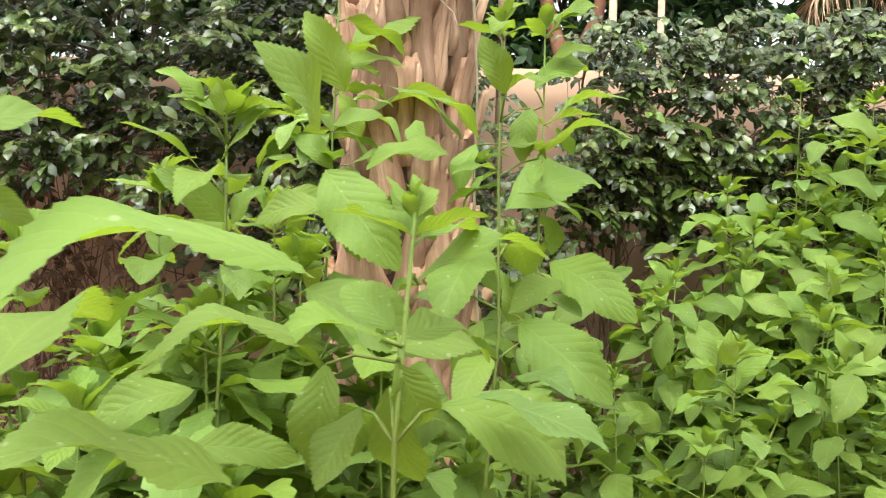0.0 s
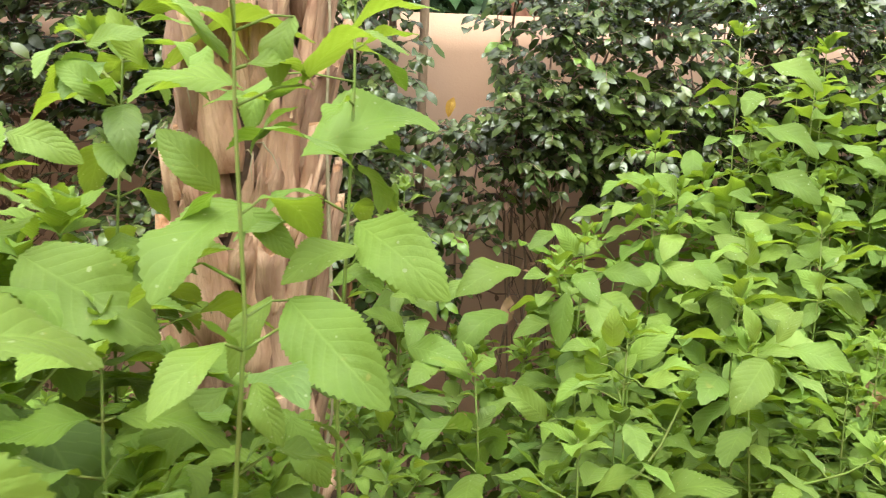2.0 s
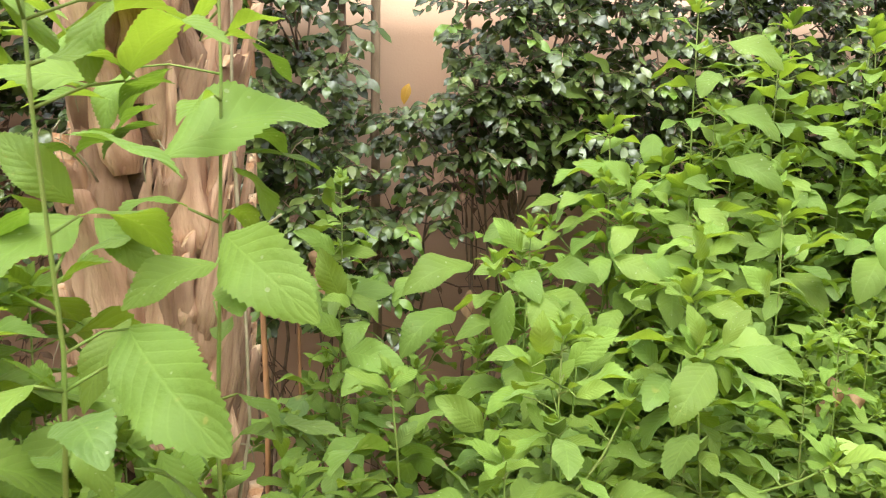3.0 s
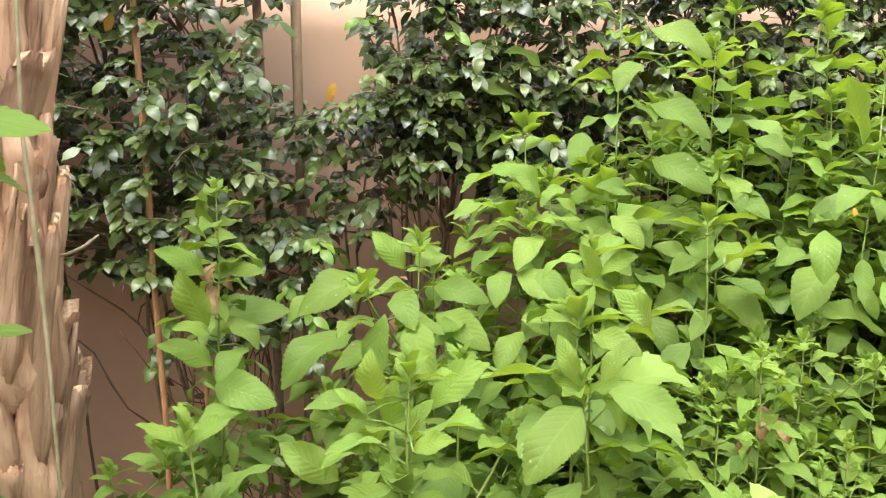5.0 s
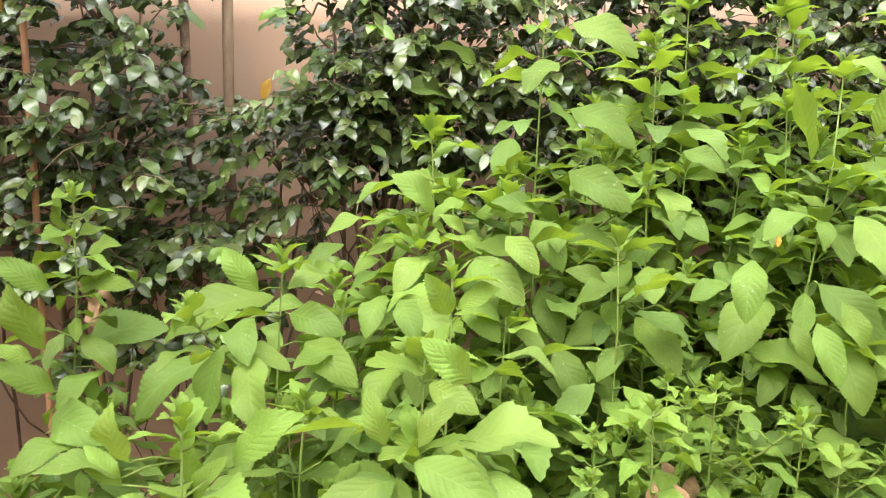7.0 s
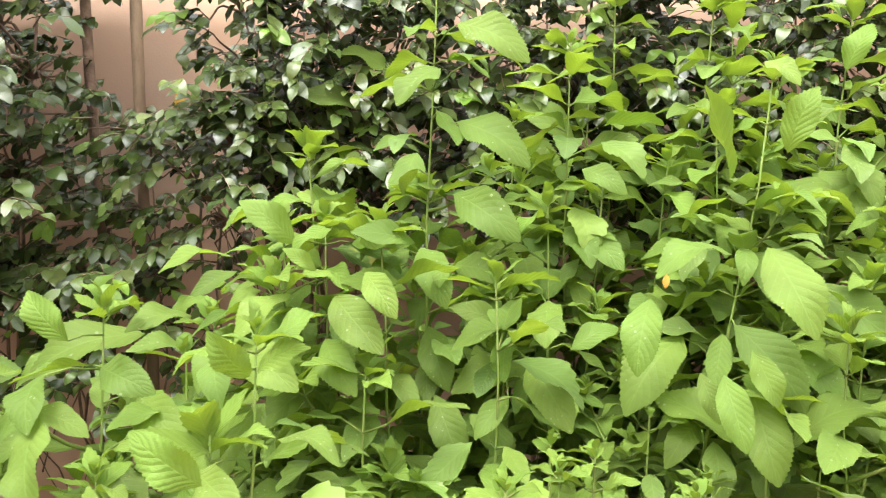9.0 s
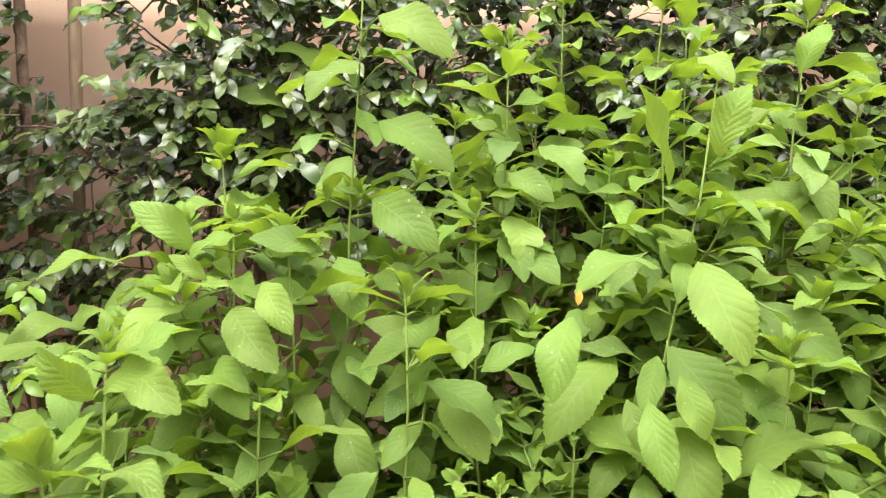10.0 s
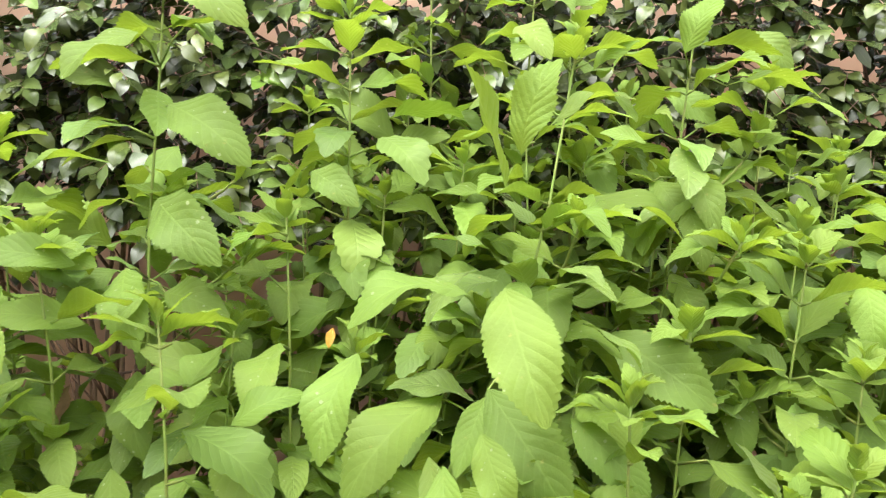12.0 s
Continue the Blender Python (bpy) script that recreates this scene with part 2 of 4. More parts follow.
def bent(a, b, sag, count, wander=0.0, rng=random):
    """Points from a to b on a bow, with a little wandering."""
    a, b = Vector(a), Vector(b)
    pts = []
    for i in range(count):
        u = i / (count - 1)
        w = wander * math.sin(math.pi * u)
        pts.append(a.lerp(b, u) + Vector(sag) * (4 * u * (1 - u)) + Vector((rng.uniform(-w, w), rng.uniform(-w, w), rng.uniform(-w, w) * 0.4)))
    return pts


def box(bm, x0, y0, z0, x1, y1, z1):
    m = Matrix.Translation(((x0 + x1) / 2, (y0 + y1) / 2, (z0 + z1) / 2)) @ Matrix.Diagonal((x1 - x0, y1 - y0, z1 - z0, 1))
    return bmesh.ops.create_cube(bm, size=1, matrix=m)


def leaf_points(rows, width, arch, fold, wave, teeth, tip, rng, widest=0.45, base_fill=1.0, cols=(-1, -0.5, 0, 0.5, 1)):
    """A blade of length 1 from (0,0,0) to (0,1,0): rows of points, and their place across and along the blade."""
    pts, uvs = [], []
    phase, twist = rng.uniform(0, 6.28), rng.uniform(-0.25, 0.25)
    for i in range(rows + 1):
        u = i / rows
        if u < widest:
            prof = math.sin(math.pi / 2 * (u / widest) ** base_fill)
        else:
            far = (u - widest) / (1 - widest)
            prof = (1 - far) ** (tip * 0.74) * (1 + 1.05 * far)
        w = width * 0.5 * prof
        z = arch * (4 * u * (1 - u)) * (1 + 0.3 * (u - 0.5))
        for j, v in enumerate(cols):
            saw = 1.0
            shift = 0.0
            if abs(v) == 1 and teeth and 0 < i < rows:
                saw = 1 + teeth * (1 if i % 2 else -1) * (0.75 + 0.35 * math.sin(i * 2.3 + j))
                shift = (0.35 / rows) * (1 if i % 2 else -1)
            x = v * w * saw
            dz = fold * abs(x) + 1.6 * wave * width * abs(v) ** 2 * math.sin(u * 9 + phase + (1.3 if v < 0 else 0)) * prof + twist * x * u
            if abs(v) == 0.5:
                dz += 0.016 * prof
            pts.append((x, u + shift, z + dz))
            uvs.append((0.5 + v * 0.5, u))
    return pts, uvs


def leaf_faces(rows, n=5):
    return [(i * n + j, i * n + j + 1, i * n + j + n + 1, i * n + j + n) for i in range(rows) for j in range(n - 1)]


def leaf_mesh(name, mat, rows=24, width=0.46, arch=0.1, fold=0.25, wave=0.05, teeth=0.05, tip=1.5, seed=0, widest=0.45):
    pts, uvs = leaf_points(rows, width, arch, fold, wave, teeth, tip, random.Random(seed), widest)
    me = bpy.data.meshes.new(name)
    faces = leaf_faces(rows)
    me.from_pydata(pts, [], faces)
    layer = me.uv_layers.new(name="leaf")
    layer.data.foreach_set("uv", [c for f in faces for k in f for c in uvs[k]])
    me.polygons.foreach_set("use_smooth", [True] * len(me.polygons))
    me.materials.append(mat)
    return me


def leaf_pose(base, tip, up=(0, 0, 1), turn=0.0):
    """The pose and length of a leaf from its foot to its tip, its face towards up."""
    base, tip = Vector(base), Vector(tip)
    d = tip - base
    size = d.length
    y = d / size
    u = Vector(up)
    x = y.cross(u)
    if x.length < 1e-3:
        x = y.orthogonal()
    x.normalize()
    z = x.cross(y)
    m = Matrix((x, y, z)).transposed().to_4x4()
    m = m @ Matrix.Rotation(turn, 4, "Y")
    return Matrix.Translation(base) @ m @ Matrix.Scale(size, 4)


def hang(name, me, parent, m, label=""):
    """A leaf as an object of its own under its plant, which stands unturned."""
    ob = new(name, me)
    ob.parent = parent
    ob.matrix_basis = Matrix.Translation(-parent.location) @ m
    return tagged(ob, label)


SHAPES = [(0.45, 0.10, 0.25, 0.05), (0.51, 0.16, 0.18, 0.05), (0.51, 0.06, 0.30, 0.06), (0.48, 0.22, 0.15, 0.05), (0.53, 0.13, 0.22, 0.06), (0.41, 0.03, 0.35, 0.05)]
WEED_LEAVES = [leaf_mesh("weed_leaf", WEED, 48, w * 0.9, a, f * 0.8, v * 1.6, 0.05, 1.12, 10 + i, 0.42) for i, (w, a, f, v) in enumerate(SHAPES)]
DULL_LEAVES = [leaf_mesh("weed_leaf", DULL, 36, w * 0.88, a, f * 0.8, v * 1.4, 0.042, 1.12, 20 + i, 0.42) for i, (w, a, f, v) in enumerate(SHAPES)]
YOUNG_LEAVES = [leaf_mesh("young_leaf", YOUNG, 36, w * 0.9, a + 0.03, f, v * 2.0, 0.075, 1.2, 30 + i, 0.42) for i, (w, a, f, v) in enumerate(SHAPES)]
SMALL_LEAVES = [leaf_mesh("weed_leaf", WEED, 30, w * 0.9, a, f * 0.9, v * 1.3, 0.055, 1.12, 40 + i, 0.42) for i, (w, a, f, v) in enumerate(SHAPES)]
FICUS_LEAVES = [leaf_mesh("ficus_leaf", FICUS, 8, w, a, f, 0.05, 0, 1.12, 50 + i, 0.42) for i, (w, a, f) in enumerate(((0.48, 0.08, 0.14), (0.54, 0.14, 0.1), (0.44, 0.04, 0.24), (0.5, 0.2, 0.16)))]
FICUS_FRESH = [leaf_mesh("ficus_leaf", FICUS_NEW, 8, w, a, f * 0.6, 0.05, 0, 1.12, 60 + i, 0.42) for i, (w, a, f) in enumerate(((0.46, 0.08, 0.3), (0.5, 0.12, 0.22)))]
YELLOW_LEAVES = [leaf_mesh("yellow_leaf", YELLOW, 8, 0.48, 0.08, 0.3, 0.05, 0, 1.3, 70)]
DRY_LEAVES = [leaf_mesh("dry_leaf", DRY, 8, 0.5, 0.2 * k, 0.5, 0.2, 0, 1.4, 80 + k) for k in range(3)]


def swarm(name, parent, poses, mat, rows=3, width=0.48, label="", seeds=5, teeth=0, fold=0.3, tip=1.3):
    """Many leaves joined in one mesh, each its own island."""
    forms = [leaf_points(rows, width * (0.85 + 0.08 * k), 0.05 + 0.03 * k, fold * (0.7 + 0.15 * k), 0.05, teeth, tip, random.Random(k), 0.4, cols=(-1, 0, 1)) for k in range(seeds)]
    faces = np.array(leaf_faces(rows, 3))
    per = len(forms[0][0])
    verts = np.empty((len(poses), per, 3))
    for i, m in enumerate(poses):
        a = np.array(m)
        verts[i] = np.array(forms[i % seeds][0]) @ a[:3, :3].T + a[:3, 3]
    verts -= np.array(parent.location)
    allf = (faces[None] + (np.arange(len(poses)) * per)[:, None, None]).reshape(-1, 4)
    me = bpy.data.meshes.new(name)
    me.from_pydata(verts.reshape(-1, 3), [], allf)
    layer = me.uv_layers.new(name="leaf")
    uv = np.array(forms[0][1])[faces].reshape(-1, 2)
    layer.data.foreach_set("uv", np.tile(uv, (len(poses), 1)).ravel())
    me.polygons.foreach_set("use_smooth", [True] * len(me.polygons))
    me.materials.append(mat)
    ob = new(name, me)
    ob.parent = parent
    return tagged(ob, label, kind="stuff")


# ---- weeds ----
WEED_LABEL = "tall weedy shrub with broad toothed light-green leaves on bare soil"


def weed(base, top, seed, big=0.15, gap=0.075, low=0.35, bow=(0, 0, 0), leaves=(), lush=1.0, fresh=0.16, label=WEED_LABEL, sides=0, wild=True, inner=20):
    """A weed: a green stem from base to top with pairs of toothed leaves, smaller and paler towards the tip.
    leaves: chosen leaves as (foot xyz, tip xyz, shape)."""
    rng = random.Random(seed)
    plant = thing("weed_shrub", (base[0], base[1], 0), label, "weed", "weedy shrubs in the bed")
    o = Vector((base[0], base[1], 0))
    bm = bmesh.new()
    length = (Vector(top) - Vector(base)).length
    pts = bent(base, top, bow, 9, 0.012, rng)
    tube(bm, [p - o for p in pts], [0.0054 - 0.0038 * i / 8 for i in range(9)])

    def on(u):
        k = min(7, int(u * 8))
        return pts[k].lerp(pts[k + 1], u * 8 - k)

    low_leaves, tip_leaves = [], []

    def put(foot, tip_at, meshes, turn, shape=None, up=(0, 0, 1)):
        me = meshes[shape if shape is not None else rng.randrange(len(meshes))]
        hang("leaf", me, plant, leaf_pose(foot, tip_at, up, turn))
    for fx, fy, fz, tx, ty, tz, shape in leaves:
        foot = Vector((fx, fy, fz))
        d = Vector((tx, ty, tz)) - foot
        near = min((on(i / 24) for i in range(25)), key=lambda q: (q - foot).length + abs(q.z - foot.z + 0.02))
        if (near - foot).length < 0.13:
            tube(bm, [near - o, (near.lerp(foot, 0.6) + Vector((0, 0, 0.006))) - o, foot + d * 0.02 - o], [0.0018, 0.0015, 0.0013], 5)
        flat = shape >= 20
        put(foot, (tx, ty, tz), YOUNG_LEAVES if 10 <= shape < 20 else WEED_LEAVES, rng.uniform(-0.12, 0.12), int(shape) % 10, (1, 0.1, 0.2) if shape >= 30 else ((0, -0.12, 1) if flat else (-0.25, -0.75, 0.65)))
    def shoot(line, first, start, gap, fill):
        """Pairs of leaves along a shoot from the share first of its length on."""
        reach = sum((q - p).length for p, q in zip(line, line[1:]))
        last = len(line) - 1

        def along(u):
            k = min(last - 1, int(u * last))
            return line[k].lerp(line[k + 1], u * last - k)
        count = max(2, int(reach * (1 - first) / gap))
        for i in range(count):
            u = first + (1 - first) * (i + 0.5) / count
            node = along(u)
            fromtop = reach * (1 - u)
            size = big * min(1.0, 0.5 + fromtop / 0.2) * rng.uniform(0.6, 1.18)
            young = fromtop < fresh * (1 if start else 0.6)
            for s in (0, 1):
                if rng.random() > fill:
                    continue
                az = twist + i * 1.5708 + s * 3.1416 + rng.uniform(-0.6, 0.6)
                drop = max(-0.6, 0.25 - 2.6 * fromtop) + rng.uniform(-0.5, 0.45)
                out = Vector((math.cos(az), math.sin(az), 0))
                pet = 0.012 if young else 0.032 * rng.uniform(0.6, 1.5)
                foot = node + out * pet + Vector((0, 0, pet * 0.5))
                tube(bm, [node - o, foot + (out + Vector((0, 0, drop))) * 0.002 - o], [0.0025, 0.0016], 4)
                d = (out + Vector((0, 0, drop))).normalized()
                # leaves below 0.85 m take the duller greens, so shade is partly coloured in
                old = node.z < 0.85 and fromtop > 0.2
                kinds = YOUNG_LEAVES if young else (DULL_LEAVES if old else (WEED_LEAVES if size > 0.1 else SMALL_LEAVES))
                if old:
                    low_leaves.append(leaf_pose(foot, foot + d * size, (0, 0, 1), rng.uniform(-0.4, 0.4)))
                else:
                    put(foot, foot + d * size, kinds, rng.uniform(-0.4, 0.4))
                if not young and rng.random() < 0.45:
                    # a small leaf in the axil
                    tip_at = node + out * 0.05 + Vector((rng.uniform(-0.02, 0.02), rng.uniform(-0.02, 0.02), 0.04))
                    low_leaves.append(leaf_pose(node + out * 0.006, tip_at, (0, 0, 1), rng.uniform(-0.5, 0.5)))
        root = line[-1] - (line[-1] - line[-2]) * 0.1
        for k in range(9):
            # a tuft of folded young leaves, steeper and smaller towards its heart
            az = twist + k * 2.4 + rng.uniform(0.1, 1.1)
            ring = k // 3
            d = Vector((math.cos(az), math.sin(az), (0.25, 0.9, 1.8)[ring] * rng.uniform(0.7, 1.3))).normalized()
            at = root + Vector((0, 0, 0.012 * (ring - 1)))
            tip_leaves.append(leaf_pose(at, at + d * big * (0.6, 0.42, 0.27)[ring] * rng.uniform(0.55, 1.25), (0, 0, 1), rng.uniform(-0.4, 0.4)))
    if wild:
        twist = rng.uniform(0, 3.14)
        shoot(pts, low, True, gap, lush)
        for k in range(sides):
            u = rng.uniform(max(low, 0.42), 0.82)
            a = on(u)
            az = twist + k * 2.4 + rng.uniform(-0.4, 0.4)
            reach = rng.uniform(0.16, 0.32)
            e = a + Vector((math.cos(az) * reach * 0.75, math.sin(az) * reach * 0.75, reach * rng.uniform(0.35, 0.75)))
            if e.z > top[2] - 0.03:
                e.z = top[2] - 0.03
            line = bent(a, e, (0, 0, -0.02), 5, 0.008, rng)
            tube(bm, [p - o for p in line], [0.0038, 0.0033, 0.0028, 0.0024, 0.0018], 5)
            shoot(line, 0.25, False, gap * 0.85, lush)
        for k in range(int(inner * max(0.0, top[2] - 0.35))):
            u = low * 0.8 + (0.9 - low * 0.8) * rng.random()
            node = on(u)
            az = rng.uniform(0, 6.28)
            foot = node + Vector((math.cos(az), math.sin(az), 0.2)) * rng.uniform(0.02, 0.09)
            d = Vector((math.cos(az), math.sin(az), rng.uniform(-1.3, 0.15))).normalized()
            if leaves:
                put(foot, foot + d * big * rng.uniform(0.65, 1.0), DULL_LEAVES, rng.uniform(-0.4, 0.4))
            else:
                low_leaves.append(leaf_pose(foot, foot + d * big * rng.uniform(0.65, 1.0), (0, 0, 1), rng.uniform(-0.4, 0.4)))
    if low_leaves:
        swarm("lower_leaves", plant, low_leaves, DULL_MANY, 16, 0.52, "duller green lower leaves", teeth=0.06, fold=0.2, tip=1.12)
    if tip_leaves:
        swarm("tip_leaves", plant, tip_leaves, YOUNG_MANY, 14, 0.46, "tuft of pale young tip leaves", teeth=0.075)
    part("stem", bm, STEM, plant, "square green stem")
    return plant


# ---- ground, wall and what stands behind it ----
def ground():
    bm = bmesh.new()
    n = 60
    coords = [-60, -25, -12, -7] + [-4 + 9.5 * i / n for i in range(n + 1)] + [8, 12, 25, 60]
    ys = [-60, -25, -10, -5] + [-3 + 9.0 * i / n for i in range(n + 1)] + [9, 14, 30, 80]
    grid = [[bm.verts.new((x, y, 0.035 * noise.noise((x * 1.7, y * 1.7, 0.3)) if -4 < x < 5.5 and -3 < y < 6 else 0.0)) for x in coords] for y in ys]
    for j in range(len(ys) - 1):
        for i in range(len(coords) - 1):
            bm.faces.new((grid[j][i], grid[j][i + 1], grid[j + 1][i + 1], grid[j + 1][i]))
    return tagged(new("ground", mesh_of("ground", bm, SOIL)), "bare brown garden soil with leaf litter", "ground", kind="structure")


WALL_Y, WALL_TOP = 3.68, 2.24


def boundary_wall():
    bm = bmesh.new()
    n, m = 60, 14
    def bump(x, z):
        return 0.004 * noise.noise((x * 3, z * 3, 7.0)) + 0.006 * noise.noise((x * 0.8, z * 0.8, 2.0))
    xs = [-9 + 20 * i / n for i in range(n + 1)]
    zs = [-0.15 + (WALL_TOP + 0.15) * j / m for j in range(m + 1)]
    f = [[bm.verts.new((x, WALL_Y + bump(x, z), z)) for x in xs] for z in zs]
    k = [[bm.verts.new((x, WALL_Y + 0.22, z)) for x in xs] for z in zs]
    for j in range(m):
        for i in range(n):
            bm.faces.new((f[j][i], f[j][i + 1], f[j + 1][i + 1], f[j + 1][i]))
            bm.faces.new((k[j][i], k[j + 1][i], k[j + 1][i + 1], k[j][i + 1]))
    for i in range(n):
        bm.faces.new((f[m][i], f[m][i + 1], k[m][i + 1], k[m][i]))
    tagged(new("wall_back", mesh_of("wall_back", bm, WALL)), "pink plastered garden boundary wall, faintly stained", "wall", kind="structure")


def light_blocking_walls():
    """Plain unseen walls, added to cut low side light; they close the garden behind the path and at both ends."""
    for name, x0, y0, x1, y1 in (("added_wall_front", -9.0, -4.2, 11.0, -4.0), ("added_wall_west", -9.22, -4.2, -9.02, 3.9), ("added_wall_east", 11.02, -4.2, 11.22, 3.9)):
        bm = bmesh.new()
        box(bm, x0, y0, -0.15, x1, y1, 2.9)
        bmesh.ops.bevel(bm, geom=bm.edges[:], offset=0.015, segments=2, affect="EDGES")
        tagged(new(name, mesh_of(name, bm, WALL, False)), "unseen plain pink plastered wall, added to cut low side light", "wall", kind="structure")


def crown_leaves(centre, radius, count, rng, size=0.12, flat=0.8):
    """Leaf poses in uneven clumps round a centre."""
    poses = []
    clumps = []
    for _ in range(max(5, count // 60)):
        d = Vector((rng.gauss(0, 1), rng.gauss(0, 1), rng.gauss(0, 1))).normalized() * radius * rng.uniform(0.45, 1.05)
        clumps.append(Vector(centre) + Vector((d.x, d.y, d.z * flat)))
    for i in range(count):
        c = clumps[rng.randrange(len(clumps))]
        p = c + Vector((rng.gauss(0, 0.18), rng.gauss(0, 0.18), rng.gauss(0, 0.14))) * radius
        d = Vector((rng.uniform(-1, 1), rng.uniform(-1, 1), rng.uniform(-1.2, 0.3))).normalized()
        poses.append(leaf_pose(p, p + d * size * rng.uniform(0.7, 1.3), (rng.uniform(-0.6, 0.6), rng.uniform(-0.8, 0.2), 1)))
    return poses


def tree(at, height, trunk_r, mat, crowns, seed, label, lean=(0, 0), leaf=0.17):
    rng = random.Random(seed)
    t = thing("tree", (at[0], at[1], 0), label, "tree", "trees behind the wall")
    o = Vector((at[0], at[1], 0))
    bm = bmesh.new()
    fork = o + Vector((lean[0] * 0.5, lean[1] * 0.5, height * 0.5))
    tube(bm, [p - o for p in bent(o + Vector((0, 0, -0.1)), fork, (0.05, 0, 0), 6, 0.04, rng)], [trunk_r * (1.25 - 0.1 * i) for i in range(6)], 9)
    poses = []
    for cx, cy, cz, r, count in crowns:
        c = o + Vector((cx, cy, cz))
        tube(bm, [p - o for p in bent(fork - Vector((0, 0, 0.05)), c, (rng.uniform(-0.1, 0.1), 0, -0.1), 6, 0.05, rng)], [trunk_r * (0.7 - 0.1 * i) for i in range(6)], 7)
        for _ in range(6):
            e = c + Vector((rng.gauss(0, 1), rng.gauss(0, 1), rng.gauss(0, 0.7))).normalized() * r
            tube(bm, [p - o for p in bent(c - Vector((0, 0, 0.1)), e, (0, 0, 0.1), 4, 0.05, rng)], [trunk_r * (0.25 - 0.06 * i) for i in range(4)], 5)
        poses += crown_leaves(c, r, count, rng, leaf)
    part("trunk", bm, mat, t, "forked bark-covered trunk and limbs")
    swarm("crown", t, poses, FAR_LEAF, 2, 0.55, "loose dark green crown of small leaves")
    return t


def far_things():
    for i in range(9):
        rng = random.Random(400 + i)
        x = -4.2 + i * 1.35
        y = 6.2 + 1.1 * (i % 3)
        crowns = [(rng.uniform(-0.6, 0.6), rng.uniform(-0.6, 0.3), 1.6 + k * 0.85, rng.uniform(0.75, 1.0), 1300) for k in range(4)]
        tree((x, y), 3.6, 0.085, TRUNK if i % 2 else TRUNK_GREY, crowns, 500 + i, "slender tree with a dark green crown behind the wall")
    tree((0.92, 5.6), 5.0, 0.10, TRUNK, [(0.5, 0, 4.1, 0.8, 600), (-0.5, 0.2, 4.5, 0.8, 600)], 611, "red-brown forked tree trunk behind the wall")
    for i, (x, y, h, r) in enumerate(((1.07, 5.0, 3.2, 0.027), (1.42, 5.1, 3.1, 0.024))):
        bm = bmesh.new()
        tube(bm, bent((x, y, -0.1), (x + 0.03, y, h), (0.01, 0, 0), 6, 0.006, random.Random(i)), [r] * 6, 10)
        tagged(new("support_pole", mesh_of("support_pole", bm, POLE)), "pale bare wooden support pole behind the wall", "pole", "pale poles")


def dry_frond(at, reach, seed):
    """A hanging dead palm frond: a rib with many narrow leaflets."""
    rng = random.Random(seed)
    f = thing("dry_palm_frond", at, "dry brown hanging palm frond with narrow leaflets", "palm frond")
    bm = bmesh.new()
    pts = bent((0, 0, 0), reach, (0, 0, 0.25), 12, 0.01, rng)
    tube(bm, pts, [0.016 - 0.001 * i for i in range(12)], 6)
    part("rib", bm, FROND, f)
    bm = bmesh.new()
    for i in range(1, 11):
        for k in range(5):
            p = pts[i].lerp(pts[i + 1], k / 5) if i < 11 else pts[i]
            for s in (-1, 1):
                d = Vector((rng.uniform(-0.35, -0.1), s * rng.uniform(0.2, 0.5), -rng.uniform(0.5, 1.0))).normalized()
                q = bent(p, p + d * rng.uniform(0.3, 0.5), (-0.04, 0, 0.05), 5)
                w = d.cross(Vector((0, 0, 1))).normalized() * 0.009
                prev = None
                for j, e in enumerate(q):
                    ww = w * (1 - j / 4.3)
                    ring = [bm.verts.new(e - ww), bm.verts.new(e + Vector((0, 0, 0.004))), bm.verts.new(e + ww)]
                    if prev:
                        bm.faces.new((prev[0], prev[1], ring[1], ring[0]))
                        bm.faces.new((prev[1], prev[2], ring[2], ring[1]))
                    prev = ring
    tagged(part("blade", bm, FROND, f), kind="stuff")


# ---- ficus hedge against the wall ----
FICUS_LABEL = "glossy dark green ficus bush trained against the pink wall"


